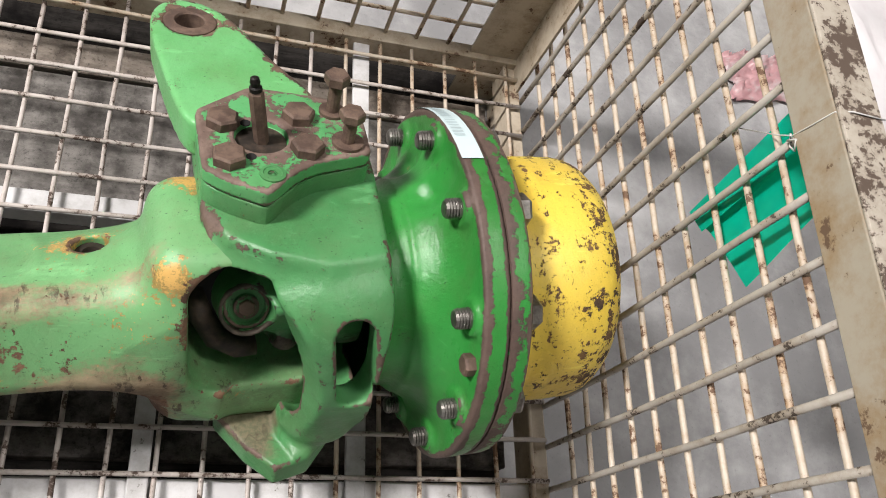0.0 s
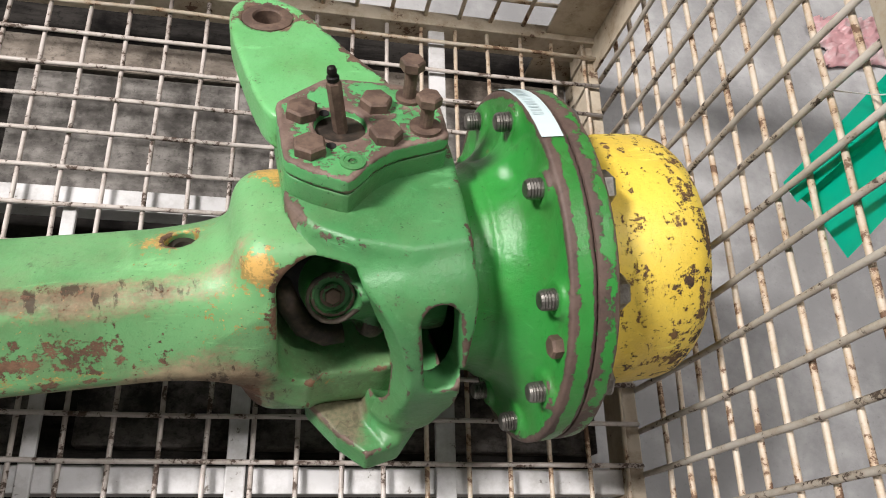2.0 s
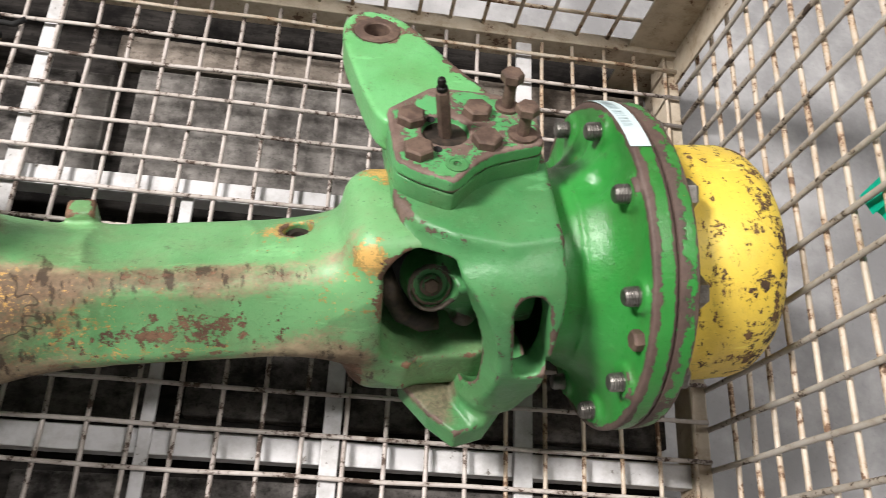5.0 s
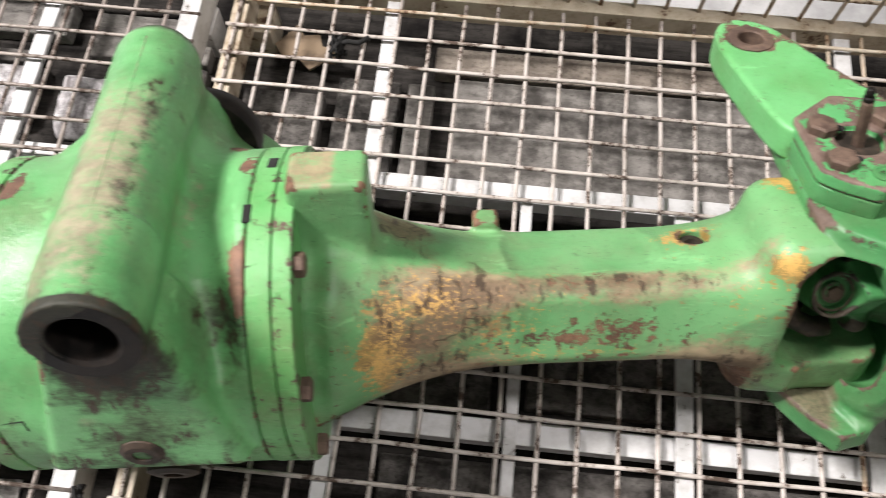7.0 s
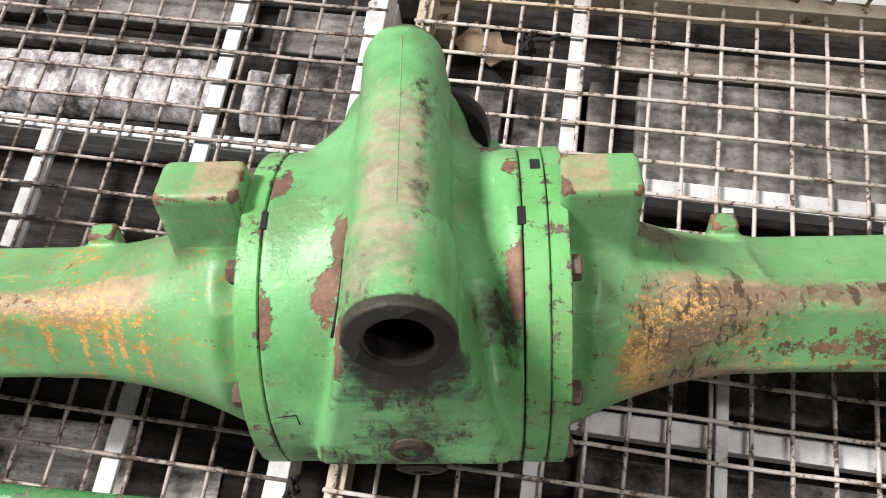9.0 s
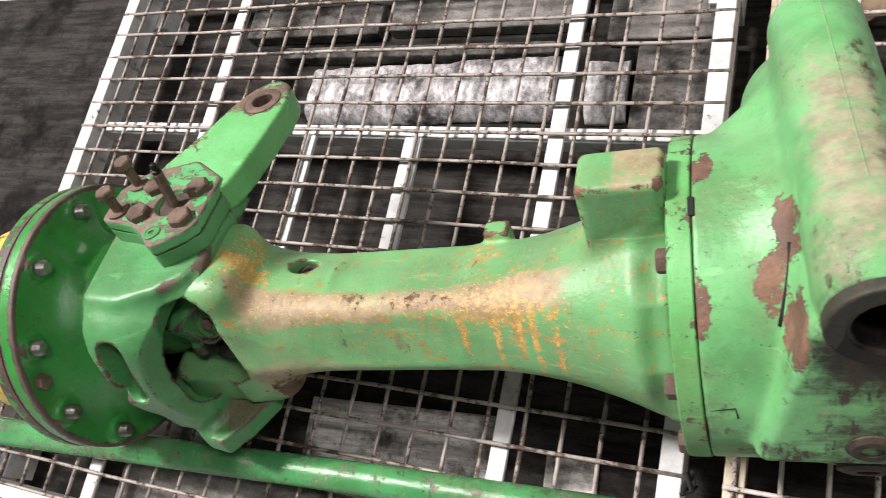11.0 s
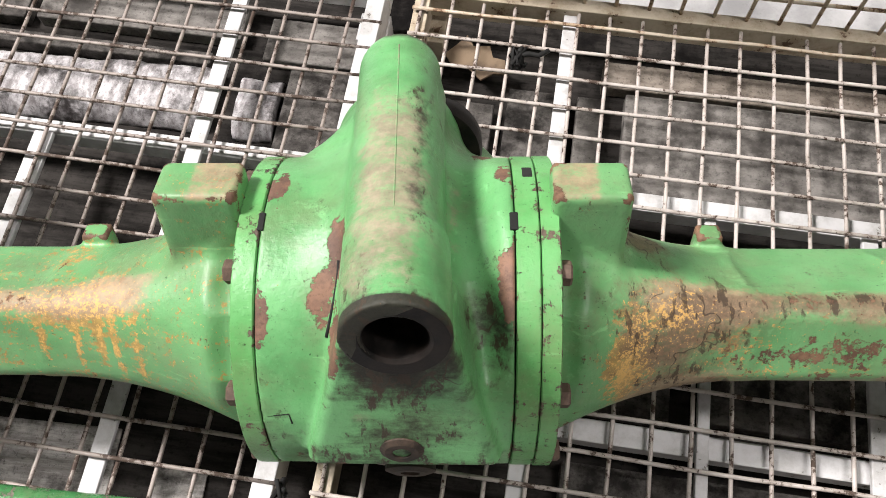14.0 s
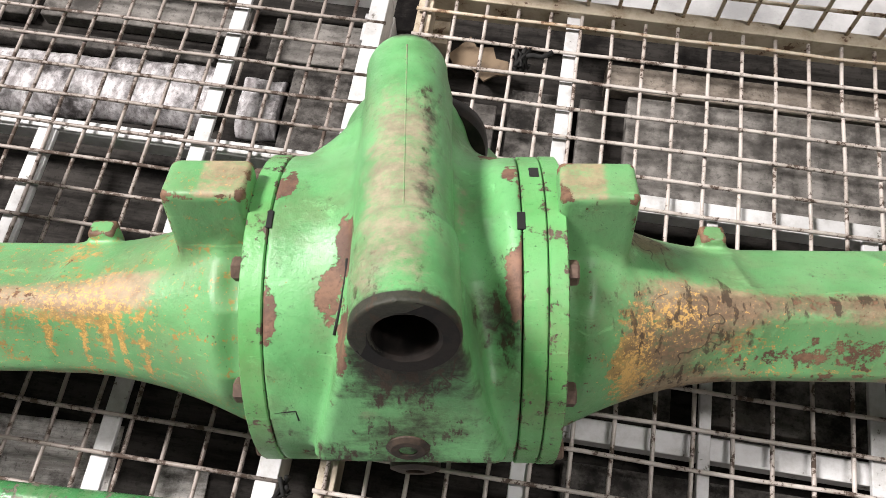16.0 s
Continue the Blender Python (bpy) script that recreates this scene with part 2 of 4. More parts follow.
def plain(name, colour, rough=0.5, dirt=(0.2, 0.2, 0.2), amount=0.25, scale=25.0, see=0.0):
    m, nt, bs = nodes_of(name)
    co = coords(nt)
    n = noise_tex(nt, co, scale, 7.0, 0.65)
    link(nt, mix(nt, maths(nt, "MULTIPLY", ramp(nt, n, 0.45, 0.7), amount), colour, dirt), bs.inputs["Base Color"])
    bs.inputs["Roughness"].default_value = rough
    bs.inputs["Transmission Weight"].default_value = see
    bump(nt, bs, n, 0.2, 0.001)
    return m


def weathered(name, pale, grey, stain, scale=8.0, along_grain=(0.35, 3.0, 1.0), rough=0.85, shine=0.3):
    """Old wood: grain along x, dark stains and dirt."""
    m, nt, bs = nodes_of(name)
    co = coords(nt)
    rnd = nt.nodes.new("ShaderNodeObjectInfo").outputs["Random"]
    shift = nt.nodes.new("ShaderNodeVectorMath")
    shift.operation = "ADD"
    link(nt, co, shift.inputs[0])
    link(nt, maths(nt, "MULTIPLY", rnd, 9.0), shift.inputs[1])
    co = shift.outputs[0]
    grain = noise_tex(nt, co, scale * 3, 9.0, 0.72, along_grain)
    blot = noise_tex(nt, co, scale, 7.0, 0.68)
    fine = noise_tex(nt, co, scale * 14, 6.0, 0.75)
    col = mix(nt, ramp(nt, grain, 0.38, 0.64), pale, grey)
    col = mix(nt, ramp(nt, blot, 0.45, 0.66), col, stain)
    col = mix(nt, maths(nt, "MULTIPLY", ramp(nt, fine, 0.52, 0.68), 0.6), col, tuple(0.5 * c for c in stain))
    link(nt, col, bs.inputs["Base Color"])
    bs.inputs["Roughness"].default_value = rough
    bs.inputs["Specular IOR Level"].default_value = shine
    bump(nt, bs, maths(nt, "ADD", grain, fine), 0.5, 0.002)
    return m


BOARD = weathered("grey_weathered_board", (0.235, 0.222, 0.208), (0.145, 0.135, 0.126), (0.058, 0.053, 0.049), 11.0, (0.8, 2.0, 1.0))
BOARD_BROWN = weathered("brown_weathered_board", (0.27, 0.235, 0.20), (0.165, 0.14, 0.118), (0.07, 0.056, 0.046), 11.0, (0.8, 2.0, 1.0))
BOARD_DARK = weathered("dark_weathered_board", (0.15, 0.14, 0.132), (0.064, 0.059, 0.055), (0.015, 0.014, 0.013), 12.0, (1.0, 1.4, 1.0), shine=0.15)
FOIL = weathered("smeared_white_foil", (0.64, 0.62, 0.64), (0.24, 0.22, 0.225), (0.035, 0.03, 0.03), 15.0, (1.6, 0.8, 1.0), 0.35, 0.5)
SHEET = weathered("stained_white_sheet", (0.62, 0.60, 0.58), (0.32, 0.30, 0.285), (0.06, 0.054, 0.05), 12.0)
# near-black colour that stands for the unlit space below the mesh
VOID_SHADE = weathered("void_shade_sheet", (0.044, 0.040, 0.037), (0.016, 0.0145, 0.0135), (0.005, 0.0045, 0.0045), 7.0, shine=0.1)
CARD = plain("brown_cardboard", (0.20, 0.145, 0.095), 0.9, (0.07, 0.05, 0.035), 0.8)
BLACK = plain("black_rubber", (0.007, 0.007, 0.007), 0.85, (0.03, 0.03, 0.03), 0.5)
PAPER_GREEN = plain("turquoise_plastic_sleeve", (0.0, 0.62, 0.42), 0.4, (0.0, 0.50, 0.35), 0.25)
PAPER = plain("white_label_paper", (0.56, 0.68, 0.70), 0.5, (0.42, 0.52, 0.54), 0.2)
INK = plain("grey_print", (0.44, 0.55, 0.575), 0.6)
FILM = plain("thin_clear_film", (0.90, 0.88, 0.90), 0.25, (0.75, 0.68, 0.72), 0.4, 12.0, 0.2)
FILM_PINK = plain("pink_printed_film", (0.62, 0.36, 0.38), 0.3, (0.66, 0.60, 0.60), 0.9, 30.0, 0.35)
ZIP = plain("pale_tie_wire", (0.6, 0.6, 0.58), 0.4)
TUBE = painted_casting("glossy_green_tube", (0.07, 0.29, 0.10), (0.03, 0.16, 0.05), (0.10, 0.075, 0.055), (0.30, 0.27, 0.22), chip=0.145, grime=0.35, rough=0.3, lines=0.2, stain=0.35)

# ---------------------------------------------------------------- mesh helpers


def part(name, bm, material, parent=None, label="", smooth=False):
    me = bpy.data.meshes.new(name)
    bm.to_mesh(me)
    bm.free()
    return mesh_part(name, me, material, parent, label, smooth)


def mesh_part(name, me, material, parent=None, label="", smooth=False):
    me.materials.append(material)
    if smooth:
        me.polygons.foreach_set("use_smooth", [True] * len(me.polygons))
    ob = new(name, me)
    if parent:
        ob.parent = parent
    if label:
        ob["label"] = label
    return ob


def thing(name, m, label, category, group="", kind=""):
    ob = new(name)
    ob.matrix_world = m
    ob.empty_display_size = 0.05
    return tagged(ob, label, category, group, kind)


def box(bm, lo, hi, m=None, bevel=0.0):
    lo, hi = Vector(lo), Vector(hi)
    mm = Matrix.Translation((lo + hi) / 2) @ Matrix.Diagonal((*(hi - lo), 1))
    made = bmesh.ops.create_cube(bm, size=1.0, matrix=(m or Matrix()) @ mm)
    if bevel:
        edges = {e for v in made["verts"] for e in v.link_edges}
        bmesh.ops.bevel(bm, geom=list(edges), offset=bevel, segments=2, affect="EDGES", profile=0.5)
    return bm


def along(a, b):
    """The pose at a whose z points to b."""
    a, b = Vector(a), Vector(b)
    return Matrix.Translation(a) @ (b - a).to_track_quat("Z", "Y").to_matrix().to_4x4(), (b - a).length


def lathe(bm, profile, m=None, seg=32, caps=True):
    """Turns (radius, z) pairs round z."""
    m = m or Matrix()
    rings = []
    for r, z in profile:
        rings.append([bm.verts.new(m @ Vector((r * math.cos(2 * math.pi * k / seg), r * math.sin(2 * math.pi * k / seg), z))) for k in range(seg)])
    for a, b in zip(rings, rings[1:]):
        for k in range(seg):
            bm.faces.new((a[k], a[(k + 1) % seg], b[(k + 1) % seg], b[k]))
    if caps:
        bm.faces.new(rings[0][::-1])
        bm.faces.new(rings[-1])
    return bm


def tube(bm, points, r, seg=8):
    """A bent round bar through the points."""
    pts = [Vector(p) for p in points]
    rings = []
    for k, p in enumerate(pts):
        d = (pts[min(k + 1, len(pts) - 1)] - pts[max(k - 1, 0)]).normalized()
        u = d.orthogonal().normalized()
        if rings:
            u = (last - d * last.dot(d)).normalized()
        last = u
        w = d.cross(u)
        rings.append([bm.verts.new(p + r * (math.cos(2 * math.pi * j / seg) * u + math.sin(2 * math.pi * j / seg) * w)) for j in range(seg)])
    for a, b in zip(rings, rings[1:]):
        for j in range(seg):
            bm.faces.new((a[j], a[(j + 1) % seg], b[(j + 1) % seg], b[j]))
    bm.faces.new(rings[0][::-1])
    bm.faces.new(rings[-1])
    return bm


def prism(bm, outline, z0, z1, bevel=0.0):
    lo = [bm.verts.new((x, y, z0)) for x, y in outline]
    hi = [bm.verts.new((x, y, z1)) for x, y in outline]
    n = len(outline)
    bm.faces.new(lo[::-1])
    top = bm.faces.new(hi)
    for k in range(n):
        bm.faces.new((lo[k], lo[(k + 1) % n], hi[(k + 1) % n], hi[k]))
    if bevel:
        bmesh.ops.bevel(bm, geom=list(top.edges), offset=bevel, segments=2, affect="EDGES", profile=0.5)
    return bm


def soft_part(name, bm, material, parent=None, label="", degrees=40):
    """A part with smooth faces and sharp edges past an angle."""
    ob = part(name, bm, material, parent, label, smooth=True)
    ob.data.set_sharp_from_angle(angle=radians(degrees))
    return ob


def eased(outline, r=0.006):
    """Cuts each corner of a closed outline r before and after it, then rounds it."""
    pts = [Vector(p) for p in outline]
    out = []
    for a, b, c in zip(pts[-1:] + pts[:-1], pts, pts[1:] + pts[:1]):
        u, w = b + (a - b).normalized() * r, b + (c - b).normalized() * r
        out += [u, u * 0.25 + b * 0.5 + w * 0.25, w]
    return [tuple(p) for p in out]


def smooth_loop(outline, rounds=2):
    """Cuts the corners of a closed outline."""
    pts = [Vector(p) for p in outline]
    for _ in range(rounds):
        pts = [q for a, b in zip(pts, pts[1:] + pts[:1]) for q in (a * 0.75 + b * 0.25, a * 0.25 + b * 0.75)]
    return [tuple(p) for p in pts]


# Cast bodies: distance fields blended into one another and skinned.


def f_cone(p, a, b, ra, rb):
    """A round bar whose radius runs from ra to rb, with flat ends."""
    a, b = np.array(a, float), np.array(b, float)
    d = b - a
    n = np.linalg.norm(d)
    d = d / n
    h = (p - a) @ d
    radial = np.linalg.norm(p - a - h[..., None] * d, axis=-1)
    t = np.clip(h / n, 0, 1)
    side = (radial - (ra + (rb - ra) * t)) * (n / math.hypot(n, ra - rb))
    return np.maximum(side, np.abs(h - n / 2) - n / 2)


def f_capsule(p, a, b, ra, rb):
    a, b = np.array(a, float), np.array(b, float)
    d = b - a
    t = np.clip(((p - a) @ d) / (d @ d), 0, 1)
    return np.linalg.norm(p - a - t[..., None] * d, axis=-1) - (ra + (rb - ra) * t)


def f_box(p, c, half, r=0.0, turn=(0, 0, 0)):
    q = p - np.array(c)
    if any(turn):
        q = q @ np.array(Euler([radians(v) for v in turn]).to_matrix())
    q = np.abs(q) - np.array(half) + r
    return np.linalg.norm(np.maximum(q, 0), axis=-1) + np.minimum(q.max(axis=-1), 0) - r


def join(a, b, k):
    h = np.clip(0.5 + 0.5 * (b - a) / k, 0, 1)
    return b + (a - b) * h - k * h * (1 - h)


def cut(a, b, k):
    return -join(-a, b, k)


def skin(name, field, lo, hi, step, wear=None, ochre=None, soil=None, rubbed=None, edge=1.0, mirror=1, warp=None):
    """A mesh over field < 0 between lo and hi, with the attributes wear, ochre, soil and rubbed."""
    axes = [np.arange(a, b + step, step) for a, b in zip(lo, hi)]
    g = np.stack(np.meshgrid(*axes, indexing="ij"), -1)
    v = field(g.reshape(-1, 3)).reshape(g.shape[:3])
    inside = v < 0
    nx, ny, nz = (n - 1 for n in v.shape)
    total = np.zeros((nx, ny, nz, 3))
    count = np.zeros((nx, ny, nz))
    corner = [(i, j, k) for i in (0, 1) for j in (0, 1) for k in (0, 1)]
    at = {c: (slice(c[0], c[0] + nx), slice(c[1], c[1] + ny), slice(c[2], c[2] + nz)) for c in corner}
    for a in corner:
        for ax in range(3):
            if a[ax]:
                continue
            b = tuple(1 if q == ax else a[q] for q in range(3))
            va, vb = v[at[a]], v[at[b]]
            crossing = (va < 0) != (vb < 0)
            t = np.where(crossing, va / np.where(crossing, va - vb, 1), 0)
            pos = np.zeros((nx, ny, nz, 3))
            pos[...] = a
            pos[..., ax] += t
            total += pos * crossing[..., None]
            count += crossing
    cell = count > 0
    index = np.full(cell.shape, -1)
    index[cell] = np.arange(cell.sum())
    base = np.stack(np.nonzero(cell), -1)
    verts = np.array(lo) + (base + total[cell] / count[cell][:, None]) * step
    quads = []
    for ax in range(3):
        o1, o2 = [q for q in range(3) if q != ax]
        s0 = [slice(1, -1)] * 3
        s0[ax] = slice(0, -1)
        s1 = list(s0)
        s1[ax] = slice(1, None)
        a, b = inside[tuple(s0)], inside[tuple(s1)]
        for flip, sel in ((0, a & ~b), (1, b & ~a)):
            ids = np.stack(np.nonzero(sel), -1)
            off = np.ones(3, int)
            off[ax] = 0
            ids = ids + off
            ring = []
            for d1, d2 in ((1, 1), (0, 1), (0, 0), (1, 0)):
                q = ids.copy()
                q[:, o1] -= d1
                q[:, o2] -= d2
                ring.append(index[q[:, 0], q[:, 1], q[:, 2]])
            f = np.stack(ring, -1)
            if (flip == 1) != (ax == 1):
                f = f[:, ::-1]
            quads.append(f)
    faces = np.concatenate(quads)
    # gradient at the vertices, and how far they stand out from their neighbours
    eps = step * 0.5
    grad = np.stack([field(verts + eps * np.eye(3)[q]) - field(verts - eps * np.eye(3)[q]) for q in range(3)], -1)
    grad /= np.maximum(np.linalg.norm(grad, axis=-1, keepdims=True), 1e-9)
    verts -= grad * np.clip(field(verts), -step, step)[:, None]
    mean = np.zeros_like(verts)
    deg = np.zeros(len(verts))
    for q in range(4):
        np.add.at(mean, faces[:, q], verts[faces[:, (q + 1) % 4]] + verts[faces[:, q - 1]])
        np.add.at(deg, faces[:, q], 2)
    ridge = ((verts - mean / deg[:, None]) * grad).sum(-1) / step
    for _ in range(2):
        acc = np.zeros(len(verts))
        for q in range(4):
            np.add.at(acc, faces[:, q], ridge[faces[:, (q + 1) % 4]] + ridge[faces[:, q - 1]])
        ridge = 0.4 * ridge + 0.6 * acc / deg
    w = np.clip(ridge * 5.0 * edge, -0.3, 1.0)
    if wear is not None:
        w = w + wear(verts)
    out = (warp(verts) if warp else verts) * np.array((mirror, 1, 1))
    if (faces.size and mirror < 0):
        faces = faces[:, ::-1]
    me = bpy.data.meshes.new(name)
    me.from_pydata(out.tolist(), [], faces.tolist())
    for key, val in (("wear", w), ("ochre", ochre(verts) if ochre else np.zeros(len(verts))), ("soil", soil(verts) if soil else np.zeros(len(verts))), ("rubbed", rubbed(verts) if rubbed else np.zeros(len(verts)))):
        me.attributes.new(key, "FLOAT", "POINT").data.foreach_set("value", np.asarray(val, np.float32))
    return me


def near(p, c, r):
    """1 at c, 0 past r; r may differ by axis."""
    d = np.linalg.norm((p - np.array(c)) / np.array(r), axis=-1)
    return np.clip(1 - d, 0, 1)


def turned(name, profile, m, material, parent, label="", seg=72, caps=True):
    """A turned part from (radius, z, wear) rows."""
    bm = lathe(bmesh.new(), [(r, z) for r, z, w in profile], m, seg, caps)
    ob = part(name, bm, material, parent, label, smooth=True)
    worn = [w for r, z, w in profile for _ in range(seg)]
    ob.data.attributes.new("wear", "FLOAT", "POINT").data.foreach_set("value", worn)
    ob.data.set_sharp_from_angle(angle=radians(35))
    return ob

# ---------------------------------------------------------------- hall
def concrete(name, a, b, scale=3.0, rough=0.75):
    m, nt, bs = nodes_of(name)
    co = coords(nt)
    n = noise_tex(nt, co, scale, 8.0, 0.65)
    n2 = noise_tex(nt, co, scale * 30, 6.0, 0.7)
    col = mix(nt, ramp(nt, n, 0.35, 0.65), a, b)
    col = mix(nt, maths(nt, "MULTIPLY", ramp(nt, n2, 0.55, 0.75), 0.3), col, (0.06, 0.06, 0.06))
    link(nt, col, bs.inputs["Base Color"])
    bs.inputs["Roughness"].default_value = rough
    bump(nt, bs, n2, 0.2, 0.001)
    return m


CONCRETE = concrete("worn_concrete", (0.47, 0.47, 0.475), (0.235, 0.235, 0.24), 4.0)
WALL = concrete("painted_hall_wall", (0.22, 0.22, 0.21), (0.17, 0.17, 0.165), 1.0)
GROUND_Z = -0.125
bm = box(bmesh.new(), (-7, -6, GROUND_Z - 0.2), (7, 7, GROUND_Z))
tagged(part("ground", bm, CONCRETE), "grey worn concrete hall floor, smooth and dusty", "floor", kind="structure")
for name, lo, hi in (("wall_north", (-7, 7, -0.3), (7, 7.2, 6.7)), ("wall_south", (-7, -6.2, -0.3), (7, -6, 6.7)), ("wall_east", (7, -6.2, -0.3), (7.2, 7.2, 6.7)), ("wall_west", (-7.2, -6.2, -0.3), (-7, 7.2, 6.7))):
    tagged(part(name, box(bmesh.new(), lo, hi), WALL), "plain light grey hall wall", "wall", kind="structure")
tagged(part("ceiling", box(bmesh.new(), (-7.2, -6.2, 6.7), (7.2, 7.2, 6.9)), WALL), "plain light grey hall ceiling", "ceiling", kind="structure")

# ---------------------------------------------------------------- mesh cages
R_WIRE = 0.0030


def wire(name, a, b, parent, material, r=R_WIRE, sway=0.0012, label=""):
    a, b = Vector(a), Vector(b)
    n = max(4, int((b - a).length / 0.1))
    u = (b - a).orthogonal().normalized()
    w = (b - a).normalized().cross(u)
    pts = [a.lerp(b, k / n) + u * random.uniform(-sway, sway) + w * random.uniform(-sway, sway) for k in range(n + 1)]
    return part(name, tube(bmesh.new(), pts, r, 7), material, parent, label, smooth=True)


def bar(name, lo, hi, parent, material, bevel=0.0015, label=""):
    return part(name, box(bmesh.new(), lo, hi, bevel=bevel), material, parent, label)


def angle(name, a, b, parent, material, legs, t=0.004):
    """An angle bar along x or y from a to b: legs are two (lo, hi) sections."""
    bm = bmesh.new()
    for lo, hi in legs:
        box(bm, [min(p, q) for p, q in zip(Vector(a) + Vector(lo), Vector(b) + Vector(hi))], [max(p, q) for p, q in zip(Vector(a) + Vector(lo), Vector(b) + Vector(hi))])
    return part(name, bm, material, parent)


X0, X1, Y0, Y1 = -0.262, 0.918, -0.512, 0.338
RAIL_Z = 0.513

cage = thing("mesh_cage", pose(0, 0, GROUND_Z), "cream painted steel mesh cage pallet with rusty wires", "cage", "mesh cages side by side")
UP = -GROUND_Z
# floor wires: those along x lie on those along y
for i in range(-5, 19):
    wire("floor_wire", (i * 0.05, Y0, UP - 0.003), (i * 0.05, Y1, UP - 0.003), cage, WIRE_RUSTY if i > 12 else WIRE)
for j in range(-10, 7):
    wire("floor_wire", (X0, j * 0.05, UP + 0.003), (X1, j * 0.05, UP + 0.003), cage, WIRE_RUSTY if j > 5 else WIRE)
# bars under the floor
for x, w, ya, yb in ((-0.012, 0.022, Y0, Y1), (0.216, 0.016, Y0, 0.005), (0.434, 0.022, Y0, 0.005), (0.674, 0.024, Y0, Y1)):
    bar("floor_bar", (x - w / 2, ya, UP - 0.016), (x + w / 2, yb, UP - 0.0075), cage, WHITE_BAR)
bar("floor_beam", (X0, 0.006, UP - 0.05), (X1, 0.034, UP - 0.0170), cage, WHITE_BAR)
bar("floor_beam", (X0, -0.332, UP - 0.05), (X1, -0.302, UP - 0.0170), cage, WHITE_BAR)
for x in (X0 + 0.0, X1 - 0.02):
    bar("end_beam", (x, Y0, UP - 0.055), (x + 0.024, Y1, UP - 0.006), cage, CREAM)
bar("side_beam", (X0, Y1 - 0.012, UP - 0.045), (X1, Y1 + 0.012, UP + 0.006), cage, CREAM)
bar("side_beam", (X0 + 0.03, Y0 - 0.02, UP - 0.060), (X1, Y0 - 0.004, UP - 0.008), cage, CREAM)
# end wall, x = X1: uprights inside, level wires outside
for k in range(10):
    z = UP + 0.045 + 0.048 * k
    wire("wall_wire", (X1 + 0.0135, Y0, z), (X1 + 0.0135, Y1, z), cage, WIRE_RUSTY, 0.0034)
for j in range(-8, 8):
    wire("wall_wire", (X1 + 0.0065, j * 0.0525 - 0.047, UP - 0.02), (X1 + 0.0065, j * 0.0525 - 0.047, UP + RAIL_Z + 0.02), cage, WIRE_GREY, 0.0037)
bar("top_rail", (X1 - 0.004, Y0, UP + RAIL_Z), (X1 + 0.0, Y1, UP + RAIL_Z + 0.045), cage, RAIL)
bar("top_rail", (X1 - 0.004, Y0, UP + RAIL_Z + 0.0452), (X1 + 0.036, Y1, UP + RAIL_Z + 0.049), cage, RAIL_TOP)
# back wall, y = Y1
for i in range(-5, 18):
    wire("wall_wire", (i * 0.05 + 0.005, Y1 + 0.006, UP), (i * 0.05 + 0.005, Y1 + 0.006, UP + RAIL_Z), cage, WIRE_RUSTY, 0.0032)
for k in range(1, 11):
    wire("wall_wire", (X0, Y1 + 0.0125, UP + 0.05 * k), (X1, Y1 + 0.0125, UP + 0.05 * k), cage, WIRE_RUSTY, 0.0032)
bar("top_rail", (X0, Y1 - 0.004, UP + RAIL_Z), (X1, Y1 + 0.036, UP + RAIL_Z + 0.045), cage, CREAM)
for x, y in ((X1, Y1), (X1, Y0)):
    bm = box(bmesh.new(), (x - 0.078, y - 0.002, 0), (x + 0.002, y + 0.002, UP + RAIL_Z))
    box(bm, (x - 0.002, y - 0.055, 0), (x + 0.002, y - 0.0022, UP + RAIL_Z))
    part("corner_post", bm, CREAM, cage)

for y in (Y0, Y1 - 0.055):
    bar("foot", (X0, y, 0), (X0 + 0.05, y + 0.055, UP - 0.0565), cage, CREAM)
LX0, LX1, LY0 = -1.49, -0.306, -0.66
cage_2 = thing("mesh_cage", pose(0, 0, GROUND_Z), "grey galvanised steel mesh cage pallet with white floor bars", "cage", "mesh cages side by side")
for k in range(0, 23):
    x = -0.411 - 0.0514 * (k - 1)
    wire("floor_wire", (x, LY0, UP - 0.003), (x, Y1, UP - 0.003), cage_2, WIRE_DIRTY)
for n in range(-13, 7):
    y = 0.010 + 0.0508 * n
    wire("floor_wire", (LX0, y, UP + 0.003), (LX1, y, UP + 0.003), cage_2, WIRE_DIRTY)
for x, w, ya, yb in ((-0.543, 0.024, LY0, Y1), (-0.778, 0.030, -0.30, 0.005), (-0.972, 0.020, -0.30, 0.005), (-1.2, 0.024, LY0, Y1)):
    bar("floor_bar", (x - w / 2, ya, UP - 0.016), (x + w / 2, yb, UP - 0.0075), cage_2, WHITE_BAR)
bar("floor_beam", (LX0, 0.006, UP - 0.05), (LX1, 0.030, UP - 0.0170), cage_2, WHITE_BAR)
bar("floor_beam", (LX0, -0.332, UP - 0.05), (LX1, -0.302, UP - 0.0170), cage_2, WHITE_BAR)
for x in (LX0, LX1 - 0.03):
    bar("end_beam", (x, LY0, UP - 0.055), (x + 0.028, Y1, UP + 0.004), cage_2, WHITE_BAR)
bar("side_beam", (LX0, Y1 - 0.012, UP - 0.045), (LX1, Y1 + 0.012, UP + 0.006), cage_2, WHITE_BAR)
bar("side_beam", (LX0, LY0 - 0.012, UP - 0.045), (LX1, LY0 + 0.012, UP + 0.004), cage_2, WHITE_BAR)

